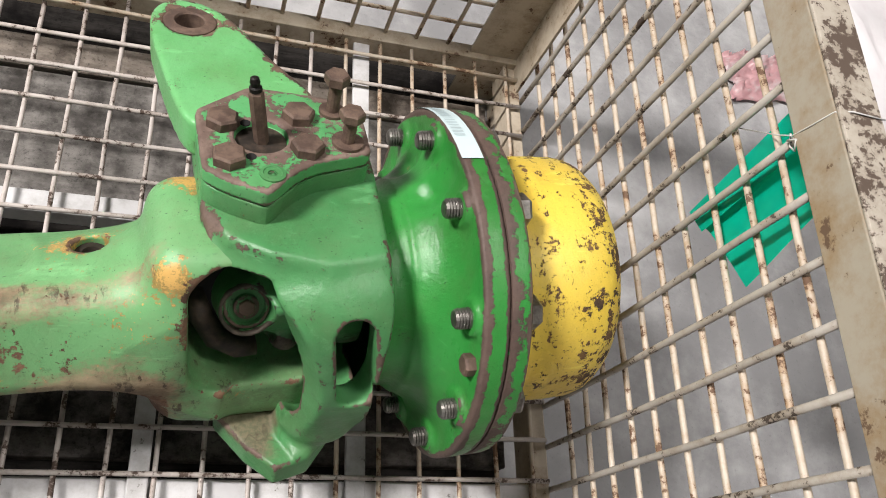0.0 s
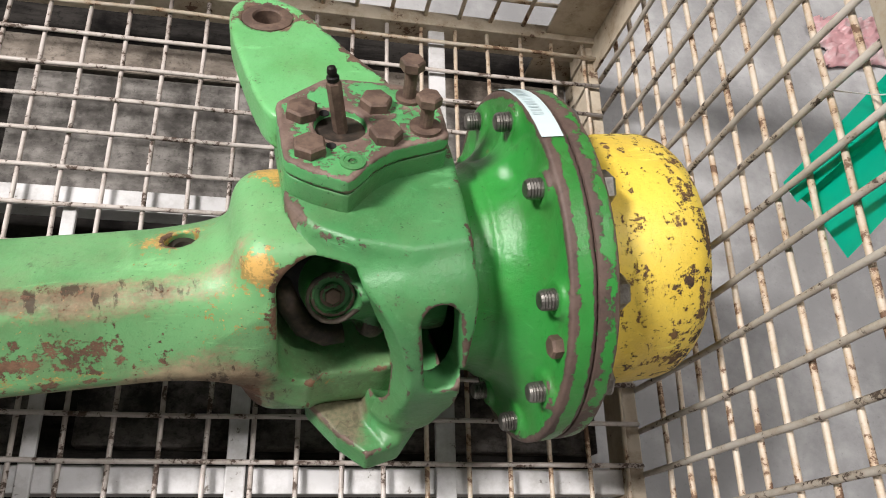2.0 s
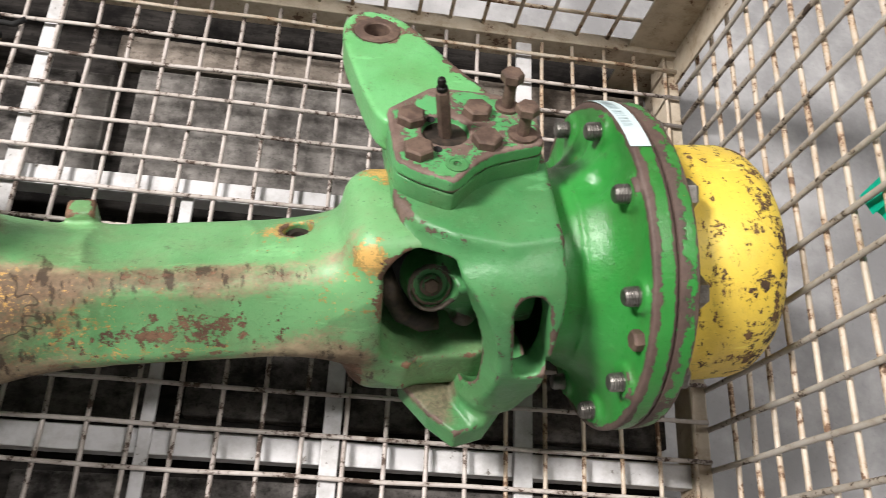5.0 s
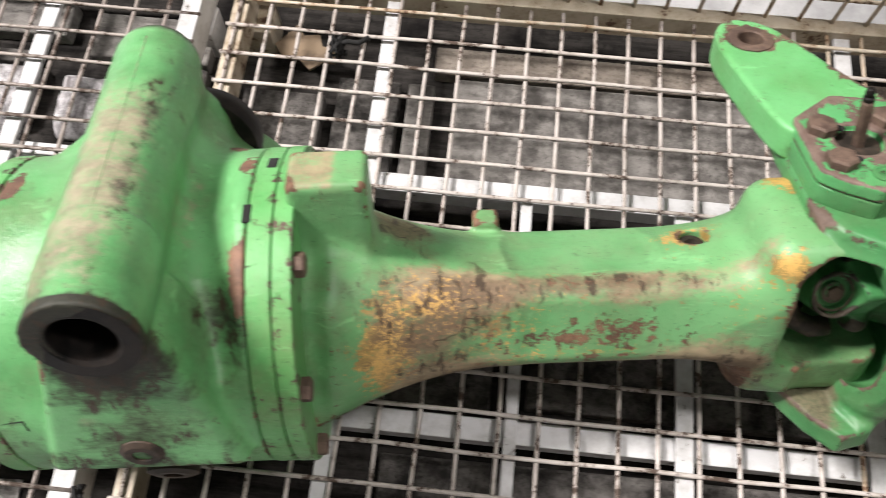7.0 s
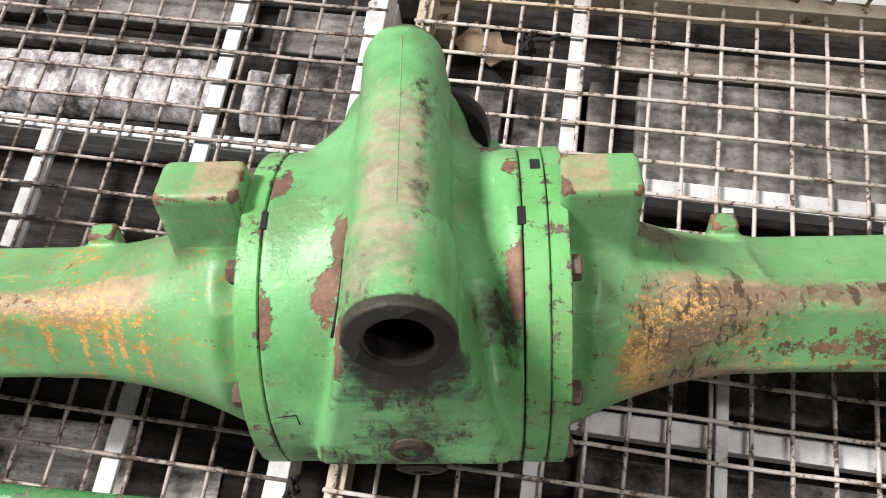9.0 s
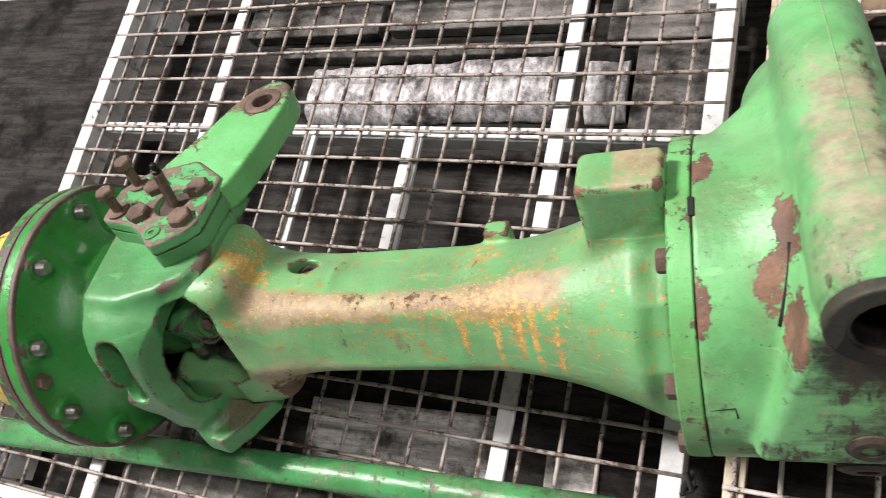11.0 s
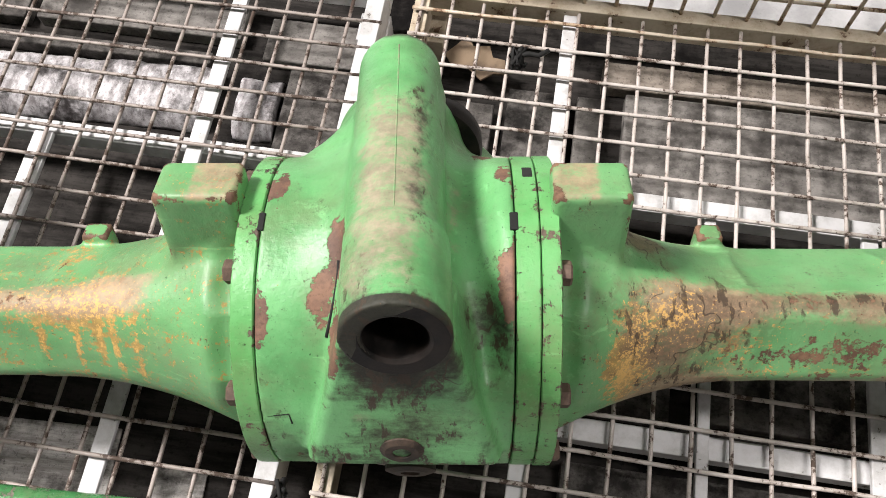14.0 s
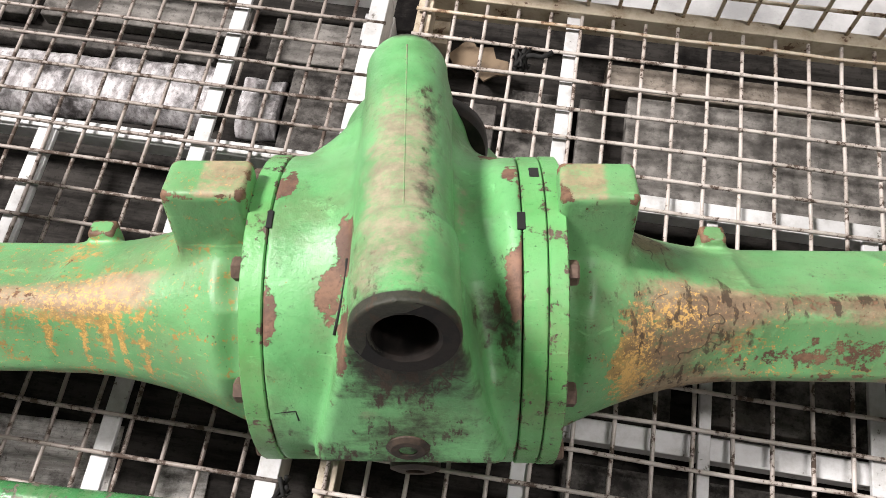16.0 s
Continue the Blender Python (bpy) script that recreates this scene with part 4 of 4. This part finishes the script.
def build_side(s):
    dx = 0.0 if s > 0 else 0.016

    def q(x, y, z):
        return (s * (x + dx), y, z)

    def stretch(v):
        out = v.copy()
        out[:, 0] = v[:, 0] if s > 0 else 0.1415 + (v[:, 0] - 0.153) * 1.088
        return out

    def shift(v):
        return v + np.array((dx, 0, 0))

    me = skin("axle_arm", arm_field, (0.148, -0.15, -0.15), (0.77, 0.15, 0.20), 0.0036, mirror=s, warp=stretch, edge=0.8, rubbed=lambda p: arm_rub(p, s), ochre=lambda p: arm_ochre(p, s), wear=lambda p: arm_wear(p, s), soil=lambda p: arm_soil(p, s))
    arm = mesh_part("axle_arm", me, GREEN_ARM, axle, "", True)
    hole = Vector((s * (0.559 if s > 0 else 0.583), 0.025, 0.036))
    part("arm_plug", lathe(bmesh.new(), [(0.0150, 0), (0.0150, 0.003), (0.0085, 0.004), (0.007, 0.0), (0.001, 0.0)], Matrix.Translation(hole), 20), DIRTY, arm, "brown sunken plug")
    me = skin("steering_knuckle", knuckle_field, (0.62, -0.15, -0.165), (0.812, 0.15, 0.15), 0.0031, mirror=s, warp=shift, edge=0.85, soil=knuckle_soil, wear=lambda p: blots(p, [((0.768, -0.055, 0.110), (0.04, 0.010, 0.015), 0.42), ((0.655, -0.028, 0.120), (0.014, 0.035, 0.016), 0.42), ((0.680, -0.058, 0.116), (0.025, 0.012, 0.014), 0.45)]))
    knuckle = mesh_part("steering_knuckle", me, GREEN_KNUCKLE, axle, "", True)

    # plate and steering arm
    def loop_of(outline, rounds):
        loop = eased([(s * (x + dx), y) for x, y in outline], rounds)
        return loop if s > 0 else loop[::-1]

    outline = [(0.649, 0.080), (0.6495, 0.000), (0.668, -0.016), (0.700, -0.034), (0.7285, -0.004), (0.748, 0.008), (0.7985, 0.021), (0.800, 0.075), (0.770, 0.104), (0.70, 0.118)]
    foot = soft_part("plate_foot", prism(bmesh.new(), loop_of(outline, 0.007), 0.125, 0.1440, 0.002), GREEN_KNUCKLE, knuckle)
    rim = eased(outline, 0.006)

    def cover(p):
        return cut(f_outline(p, rim, 0.1448, 0.161, 0.0022), f_cone(p, (0.703, 0.043, 0.1535), (0.703, 0.043, 0.2), 0.0235, 0.0235), 0.0012)

    me = skin("cover_plate", cover, (0.640, -0.045, 0.1385), (0.812, 0.128, 0.167), 0.0030, mirror=s, warp=shift, edge=0.5, wear=lambda p: 0.43 * np.clip((p[:, 2] - 0.1575) / 0.002, 0, 1) + 0.35 * np.clip((0.1465 - p[:, 2]) / 0.001, 0, 1))
    plate = mesh_part("cover_plate", me, PLATE, axle, "rusty top plate with remains of green paint", True)
    outline = smooth_loop([(0.615, 0.226), (0.620, 0.262), (0.640, 0.281), (0.668, 0.278), (0.698, 0.248), (0.727, 0.176), (0.765, 0.113), (0.76, 0.08), (0.66, 0.06), (0.641, 0.07), (0.630, 0.115), (0.622, 0.171)], 2)

    def lever(p):
        return cut(f_outline(p, outline, 0.118, 0.1565, 0.004), f_cone(p, (0.655, 0.236, 0.1), (0.655, 0.236, 0.2), 0.0255, 0.0255), 0.002)

    def lever_wear(p):
        return 0.30 * np.clip(1.3 - f_capsule(p, (0.694, 0.235, 0.152), (0.768, 0.105, 0.152), 0.001, 0.001) / 0.014, 0, 1) + 0.15 * near(p, (0.628, 0.13, 0.15), (0.02, 0.06, 0.02)) + (0.7 if s > 0 else 1.2) * near(p, (0.655, 0.240, 0.157), (0.05, 0.05, 0.03)) + 0.45 * near(p, (0.72, 0.14, 0.157), (0.04, 0.04, 0.03))

    me = skin("steering_arm", lever, (0.605, 0.05, 0.110), (0.780, 0.292, 0.165), 0.0036, wear=lever_wear, mirror=s, warp=shift, edge=0.35)
    sarm = mesh_part("steering_arm", me, GREEN_LEVER, axle, "", True)
    turned("eye_bush", [(0.0135, 0.115, 0), (0.026, 0.115, 0), (0.026, 0.1565, 0), (0.024, 0.1578, 0), (0.0155, 0.1578, 0), (0.0142, 0.156, 0), (0.0142, 0.115, 0)], Matrix.Translation(q(0.655, 0.236, 0)), RUST, sarm, "bare brown rusty bush", 32, False)
    part("eye_bore", lathe(bmesh.new(), [(0.0143, 0.120), (0.0143, 0.122)], Matrix.Translation(q(0.655, 0.236, 0)), 24), BLACK, sarm)
    cap = turned("bearing_cap", [(0.0222, 0.1530, 0), (0.0222, 0.1545, 0), (0.012, 0.1550, 0), (0.001, 0.1550, 0)], Matrix.Translation(q(0.703, 0.043, 0)), DIRTY, plate, "", 40, False)
    for x, y in ((0.671, 0.060), (0.739, 0.070), (0.672, 0.009), (0.740, 0.023)):
        hex_bolt("bolt", Matrix.Translation(q(x, y, 0.161)), 0.0150, 0.010, plate, RUST, 0.0)
    for x, y in ((0.691, 0.061), (0.691, 0.014)):
        part("tapped_hole", lathe(bmesh.new(), [(0.0045, 0.1605), (0.0045, 0.1614)], Matrix.Translation(q(x, y, 0)), 14), BLACK, plate)
    turned("socket_plug", [(0.011, 0.1605, 0), (0.011, 0.1625, 0), (0.008, 0.163, 0), (0.0075, 0.1622, 0), (0.004, 0.1622, 0), (0.004, 0.161, 0), (0.001, 0.161, 0)], Matrix.Translation(q(0.706, -0.009, 0)), GREEN_KNUCKLE, plate, "", 24, False)
    hex_bolt("tall_bolt", Matrix.Translation(q(0.772, 0.080, 0.161)), 0.0118, 0.010, plate, RUST, 0.0125, 0.030, 0.0062)
    hex_bolt("tall_bolt", Matrix.Translation(q(0.778, 0.034, 0.161)), 0.0118, 0.009, plate, RUST, 0.0145, 0.024, 0.0062)
    lean = Matrix.Translation(q(0.7035, 0.043, 0.154)) @ pose(0, 0, 0, 0, -9 * s, 0) @ pose(0, 0, -0.154)
    stud = part("stud", lathe(bmesh.new(), [(0.0066, 0.150), (0.0066, 0.206), (0.0052, 0.2085)], lean, 6), RUST, plate, "brown hexagonal stud")
    part("nipple", lathe(bmesh.new(), [(0.0055, 0.2085), (0.0055, 0.212), (0.0035, 0.213), (0.0045, 0.217), (0.0036, 0.221), (0.002, 0.222)], lean, 14), GREASE, stud, "greasy black nipple")

    # flange and hub
    hub = new("wheel_hub")
    hub.parent = axle
    me = skin("bell_flange", bell_field, (0.795, -0.185, -0.19), (0.902, 0.20, 0.19), 0.0034, mirror=s, warp=shift, edge=0.9, wear=lambda p: 0.62 * np.clip((np.hypot(p[:, 1] - 0.006, p[:, 2]) - 0.169) / 0.006, 0, 1) * np.clip((0.886 - p[:, 0]) / 0.008, 0, 1) + 0.40 * np.clip((p[:, 0] - 0.889) / 0.005, 0, 1) - 0.08)
    bell = mesh_part("bell_flange", me, GREEN_HUB, hub, "", True)
    turn = pose(s * (0.868 + dx), 0.006, 0.0, 0, 90 * s, 0)
    turned("outer_flange", [(0.176, 0.0282, 0.6), (0.1795, 0.0295, 0.85), (0.1797, 0.033, 0.62), (0.1797, 0.043, 0.38), (0.179, 0.0475, 0.7), (0.175, 0.0505, 0.8), (0.165, 0.051, 0.3), (0.12, 0.0515, 0.1)], turn, GREEN_HUB, hub)
    turned("hub_drum", [(0.130, 0.045, 0), (0.130, 0.076, 0), (0.1295, 0.082, 0.06), (0.1295, 0.090, 0.02), (0.1325, 0.098, 0.10), (0.1325, 0.106, -0.02), (0.1325, 0.130, 0.06), (0.1318, 0.152, 0.13), (0.1285, 0.164, 0.16), (0.121, 0.1735, 0.13), (0.108, 0.177, 0.1), (0.04, 0.177, 0)], turn, YELLOW, hub, "chipped yellow painted hub drum")
    for k in range(10):
        a = radians(35.9 + 36 * k)
        y, z = 0.157 * math.cos(a), 0.157 * math.sin(a)
        mm, _ = along(q(0.868, 0.006 + y, z), q(0.83, 0.006 + y, z))
        part("stud_end", lathe(bmesh.new(), [(0.0098, 0), (0.0098, 0.004), (0.0084, 0.0048), (0.0098, 0.0062), (0.0084, 0.0076), (0.0098, 0.0090), (0.0084, 0.0104), (0.0098, 0.0118), (0.0084, 0.0132), (0.0092, 0.0142), (0.0072, 0.0165), (0.004, 0.017)], mm, 18), STEEL, bell)
        mm, _ = along(q(0.9190, 0.006 + y * 0.965, z * 0.965), q(0.95, 0.006 + y * 0.965, z * 0.965))
        hex_bolt("hub_bolt", mm, 0.0165, 0.015, hub, STEEL)
    a = radians(159.5)
    mm, _ = along(q(0.874, 0.006 + 0.160 * math.cos(a), 0.160 * math.sin(a)), q(0.83, 0.006 + 0.160 * math.cos(a), 0.160 * math.sin(a)))
    hex_bolt("flange_screw", mm, 0.0105, 0.012, bell, RUST)
    # joint inside the fork
    def joint_field(p):
        axis = ((0.689, 0.004, 0.010), (0.689, -0.050, 0.036))
        d = f_cone(p, axis[0], axis[1], 0.031, 0.0255)
        d = join(d, f_box(p, (0.716, -0.030, 0.026), (0.021, 0.024, 0.034), 0.007, (24, 0, 0)), 0.005)
        d = join(d, f_capsule(p, (0.715, 0.02, 0.0), (0.790, 0.01, 0.0), 0.045, 0.060), 0.012)
        d = join(d, f_capsule(p, (0.708, -0.035, -0.012), (0.728, -0.038, -0.018), 0.010, 0.014), 0.008)
        d = cut(d, f_cone(p, (0.689, -0.036, 0.0285), (0.689, -0.09, 0.056), 0.0215, 0.0230), 0.002)
        return cut(d, f_box(p, (0.700, -0.060, -0.020), (0.016, 0.03, 0.010), 0.006, (24, 20, 0)), 0.004)

    # soil here also paints the fork's inner shade: blacker to the back and bottom
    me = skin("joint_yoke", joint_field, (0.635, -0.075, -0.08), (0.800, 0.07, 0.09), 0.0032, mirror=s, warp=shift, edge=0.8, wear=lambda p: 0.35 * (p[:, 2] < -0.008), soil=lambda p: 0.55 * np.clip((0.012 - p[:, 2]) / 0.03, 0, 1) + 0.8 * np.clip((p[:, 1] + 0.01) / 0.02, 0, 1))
    joint = mesh_part("joint_yoke", me, GREEN_JOINT, axle, "greasy dark green cast joint yoke, shade painted behind and below", True)
    # black filler added to keep the inside of the fork dark
    turned("dark_joint_filler", [(0.03, 0, 0), (0.052, 0.012, 0), (0.050, 0.040, 0), (0.03, 0.050, 0)], along(q(0.642, 0.03, -0.004), q(0.75, 0.02, 0.0))[0], GREASE, joint, "", 28)
    horn = tube(bmesh.new(), [q(0.648, -0.004, 0.022), q(0.652, -0.022, 0.000), q(0.664, -0.034, -0.018), q(0.684, -0.040, -0.026), q(0.700, -0.038, -0.026)], 0.0115, 14)
    part("joint_horn", horn, DIRTY, joint, smooth=True)
    mm, _ = along(q(0.689, -0.034, 0.0275), q(0.689, -0.08, 0.051))
    turned("joint_cup", [(0.0212, 0, 0), (0.0212, 0.0085, 0.3), (0.0200, 0.010, 0.6), (0.0175, 0.010, 0.4), (0.0165, 0.004, 0), (0.012, 0.004, 0), (0.0115, 0.0085, 0.5), (0.010, 0.0095, 0.5), (0.001, 0.0095, 0)], mm, GREEN_KNUCKLE, joint, "chipped green bearing cup with a worn rim", 36, False)
    hex_bolt("joint_bolt", mm @ pose(0, 0, 0.0092), 0.0082, 0.004, joint, RUST)


build_side(1)
build_side(-1)
for s in (1, -1):
    for k in range(8):
        a = radians(118 + 45 * k)
        mm, _ = along((s * 0.159 if s > 0 else -0.141, 0.15 * math.cos(a), 0.15 * math.sin(a)), (s * 0.2, 0.15 * math.cos(a), 0.15 * math.sin(a)))
        hex_bolt("flange_bolt", mm, 0.012, 0.010, axle, RUST)
part("drain_plug", lathe(bmesh.new(), [(0.021, 0), (0.021, 0.006), (0.016, 0.009), (0.009, 0.009), (0.009, 0.003), (0.001, 0.003)], along((0.013, -0.176, 0.008), (0.013, -0.3, 0.002))[0], 26), DIRTY, housing, "dirty brown drain plug with a socket")

part("drain_plug", lathe(bmesh.new(), [(0.026, -0.012), (0.026, 0.004), (0.018, 0.007), (0.010, 0.007), (0.010, 0.001), (0.001, 0.001)], along((0.016, -0.154, -0.070), (0.016, -0.25, -0.105))[0], 26), DIRTY, housing, "dirty brown drain plug with a socket")
# label on the rim of the bell flange
bm = bmesh.new()
rows = []
for k in range(9):
    a = radians(49.0 + 46.0 * k / 8)
    rows.append([bm.verts.new((x, 0.006 + 0.1812 * math.cos(a), 0.1812 * math.sin(a))) for x in (0.8705, 0.8915)])
for a, b in zip(rows, rows[1:]):
    bm.faces.new((a[0], a[1], b[1], b[0]))
sticker = part("label", bm, PAPER, axle, "white paper label with faded grey print")
bm = bmesh.new()
for k in range(16):
    a0 = radians(55.0 + 1.9 * k)
    a1 = a0 + radians(random.choice((0.5, 0.9, 1.2)))
    vs = [bm.verts.new((x, 0.006 + 0.1815 * math.cos(a), 0.1815 * math.sin(a))) for a in (a0, a1) for x in (0.8735, 0.884)]
    bm.faces.new((vs[0], vs[1], vs[3], vs[2]))
part("print_bars", bm, INK, sticker)

# ---------------------------------------------------------------- under the cages
def slab(name, lo, hi, material, label, category, group="", bevel=0.003, turn=0.0):
    c = [(a + b) / 2 for a, b in zip(lo, hi)]
    bm = box(bmesh.new(), [a - q for a, q in zip(lo, c)], [b - q for b, q in zip(hi, c)], bevel=bevel)
    ob = tagged(part(name, bm, material), label, category, group)
    ob.matrix_world = pose(*c, 0, 0, turn)
    return ob


GZ = GROUND_Z
# added sheet, no real mat: paints the darkness of the deep space underneath
slab("drip_mat", (-2.3, -0.8, GZ), (0.90, 0.42, GZ + 0.006), VOID_SHADE, "near-black sheet added for the dark space under the cages", "mat", bevel=0.001)
for x0, x1, y0, y1, mat_ in ((0.095, 0.90, 0.045, 0.252, BOARD), (0.055, 0.90, 0.258, 0.308, BOARD_BROWN), (-0.245, -0.115, 0.03, 0.20, BOARD_DARK), (-0.095, 0.005, 0.05, 0.235, BOARD_DARK), (0.018, 0.060, 0.05, 0.235, BOARD), (-0.93, -0.56, 0.268, 0.335, BOARD), (-1.25, -0.95, 0.262, 0.33, BOARD_DARK), (-1.15, -0.60, 0.212, 0.236, BOARD_DARK), (-0.515, -0.315, 0.235, 0.32, BOARD), (-0.46, -0.31, 0.06, 0.225, BOARD_DARK), (0.24, 0.90, -0.27, -0.035, BOARD_DARK), (-0.19, 0.19, -0.28, -0.05, BOARD_DARK), (0.05, 0.88, -0.445, -0.345, BOARD_DARK)):
    slab("board", (x0, y0, GZ + 0.006), (x1, y1, GZ + 0.034), mat_, "weathered grey wooden board lying under the mesh floor", "board", "boards under the mesh", turn=random.uniform(-0.5, 0.5))
for x0, x1, y0, y1, h in ((-1.06, -0.585, 0.085, 0.205, 0.030), (-0.535, -0.470, 0.090, 0.205, 0.026)):
    bm = bmesh.new()
    bmesh.ops.create_grid(bm, x_segments=90, y_segments=22, size=0.5)
    for v in bm.verts:
        u = v.co.copy()
        w = Vector((u.x * (x1 - x0), u.y * (y1 - y0), 0))
        fold = 0.004 * noise.noise(Vector((w.x * 60, w.y * 9, x0 * 7))) + 0.003 * noise.noise(Vector((w.x * 130, w.y * 40, 3))) + 0.006 * noise.noise(Vector((w.x * 14, w.y * 30, 8)))
        v.co = Vector((w.x, w.y * (1 + 0.08 * noise.noise(Vector((w.x * 16, u.y, 2)))), h * (1 - (2 * abs(u.y)) ** 6) + fold))
    made = bmesh.ops.extrude_face_region(bm, geom=bm.faces[:])
    for v in made["geom"]:
        if isinstance(v, bmesh.types.BMVert):
            v.co.z = min(v.co.z, 0.0) - 0.004
    ob = part("foil_sheet", bm, FOIL, None, smooth=True)
    ob.matrix_world = pose((x0 + x1) / 2, (y0 + y1) / 2, GZ + 0.012, 0, 0, 2)
    tagged(ob, "crumpled silver white foil lying under the mesh floor", "foil", "foil under the mesh")

for x0, x1, y0, y1 in ((-0.90, -0.565, -0.56, -0.405), (-0.505, -0.43, -0.50, -0.435)):
    slab("stained_sheet", (x0, y0, GZ + 0.008), (x1, y1, GZ + 0.012), SHEET, "stained white sheet scrap lying under the mesh floor", "sheet", "sheet scraps under the mesh", 0.001, 3)

# ---------------------------------------------------------------- loose things
# torn cardboard and a twisted black tie by the corner of the cage
bm = bmesh.new()
prism(bm, [(-0.06, -0.012), (-0.035, -0.03), (-0.01, -0.022), (0.02, -0.036), (0.034, -0.018), (0.055, -0.012), (0.042, 0.012), (0.02, 0.01), (0.006, 0.028), (-0.02, 0.018), (-0.04, 0.034), (-0.05, 0.008)], 0, 0.004)
ob = tagged(part("cardboard_scrap", bm, CARD), "torn brown cardboard scrap under the mesh floor", "cardboard")
ob.matrix_world = pose(-0.150, 0.275, GZ + 0.045, 6, -8, -20)
bm = bmesh.new()
for k in range(5):
    a = Vector((-0.085, 0.225, 0.006))
    tube(bm, [a + Vector((random.uniform(-0.014, 0.014), random.uniform(-0.022, 0.018), random.uniform(-0.012, 0.010))) for _ in range(6)], 0.0032, 6)
tube(bm, [(-0.085, 0.228, 0.008), (-0.07, 0.232, 0.010), (-0.055, 0.232, 0.008), (-0.040, 0.243, 0.009)], 0.004, 6)
tagged(part("twisted_tie", bm, BLACK, smooth=True), "black twisted rubber tie knotted round the floor wires", "tie")
bm = bmesh.new()
for k in range(3):
    a = Vector((-0.298, -0.450, 0.006))
    tube(bm, [a + Vector((random.uniform(-0.010, 0.010), random.uniform(-0.018, 0.014), random.uniform(-0.010, 0.010))) for _ in range(5)], 0.003, 6)
tagged(part("twisted_tie", bm, BLACK, smooth=True), "black twisted rubber tie between the two cages", "tie")

# green tube along the front of the second cage
bm = bmesh.new()
tube(bm, [(-1.40, -0.572, 0.028), (-1.1, -0.552, 0.028), (-0.8, -0.531, 0.028), (-0.5, -0.514, 0.028), (-0.335, -0.505, 0.028)], 0.022, 28)
tagged(part("steel_tube", bm, TUBE, smooth=True), "glossy green painted steel tube lying on the mesh floor", "tube")
slab("grey_sheet", (-1.2, -0.655, GZ + 0.05), (-0.36, -0.555, GZ + 0.056), BOARD, "grey sheet under the mesh floor at the front", "sheet")

# turquoise sleeve tied behind the end wall
bm = bmesh.new()
n = 10
grid = []
A, B, C, D = Vector((0.938, -0.084, 0.340)), Vector((0.944, -0.055, 0.515)), Vector((0.944, -0.150, 0.520)), Vector((0.940, -0.182, 0.386))
for i in range(n + 1):
    row = []
    for j in range(n + 1):
        u, v = i / n, j / n
        p = (A * (1 - u) + B * u) * (1 - v) + (D * (1 - u) + C * u) * v
        p.x += 0.004 * math.sin(3 * u + 2 * v) + (0.004 if v > 0.28 else 0.0)
        row.append(bm.verts.new(p))
    grid.append(row)
for i in range(n):
    for j in range(n):
        bm.faces.new((grid[i][j], grid[i + 1][j], grid[i + 1][j + 1], grid[i][j + 1]))
bmesh.ops.solidify(bm, geom=bm.faces[:], thickness=0.0012)
sleeve = thing("document_sleeve", pose(0, 0, 0), "folded turquoise plastic sleeve tied behind the cage wall", "sleeve")
part("sheet", bm, PAPER_GREEN, sleeve)
bm = bmesh.new()
fold = [A.lerp(D, 0.02), A.lerp(D, 0.30), B.lerp(C, 0.42), B.lerp(C, 0.02)]
vs = [bm.verts.new(p + Vector((-0.0035, 0, 0))) for p in fold]
bm.faces.new(vs)
bmesh.ops.solidify(bm, geom=bm.faces[:], thickness=0.001)
part("flap", bm, PAPER_GREEN, sleeve, "darker folded flap")
bm = bmesh.new()
tube(bm, [(0.930, -0.045, 0.435), (0.922, -0.085, 0.487), (0.914, -0.102, 0.512), (0.913, -0.106, 0.535), (0.914, -0.108, 0.557), (0.925, -0.110, 0.5635), (0.955, -0.112, 0.5630)], 0.0006, 6)
tube(bm, [(0.918, -0.100, 0.502), (0.913, -0.108, 0.516), (0.917, -0.113, 0.508), (0.921, -0.104, 0.500), (0.916, -0.098, 0.509)], 0.001, 6)
tagged(part("tie_wire", bm, ZIP, smooth=True), "thin pale wire twisted round the cage rail", "wire")

# film bags on the floor outside the cage
for name, mat_, c0, sx, sy, hh, seed, lab in (("film_bag", FILM, (1.99, 0.42, GZ), 0.33, 0.50, 0.05, 4, "crumpled clear plastic film bag on the concrete floor"), ("printed_bag", FILM_PINK, (1.50, 0.50, GZ), 0.085, 0.055, 0.008, 9, "pink printed plastic bag on the concrete floor")):
    bm = bmesh.new()
    bmesh.ops.create_grid(bm, x_segments=24, y_segments=24, size=1.0)
    for v in bm.verts:
        r2 = v.co.x ** 2 + v.co.y ** 2
        h = max(0.0, 1 - r2 * 0.55)
        w = 1 + 0.35 * noise.noise(Vector((math.atan2(v.co.y, v.co.x) * 2, 0, seed)))
        v.co = Vector((v.co.x * sx * w, v.co.y * sy * w, 0.004 + hh * h * (1 + 0.8 * noise.noise(Vector((v.co.x * 3, v.co.y * 3, seed)))) + 0.03 * abs(noise.noise(Vector((v.co.x * 7, v.co.y * 7, seed))))))
    bmesh.ops.solidify(bm, geom=bm.faces[:], thickness=0.001)
    ob = tagged(part(name, bm, mat_, smooth=True), lab, "bag")
    ob.matrix_world = pose(*c0, 0, 0, 6)
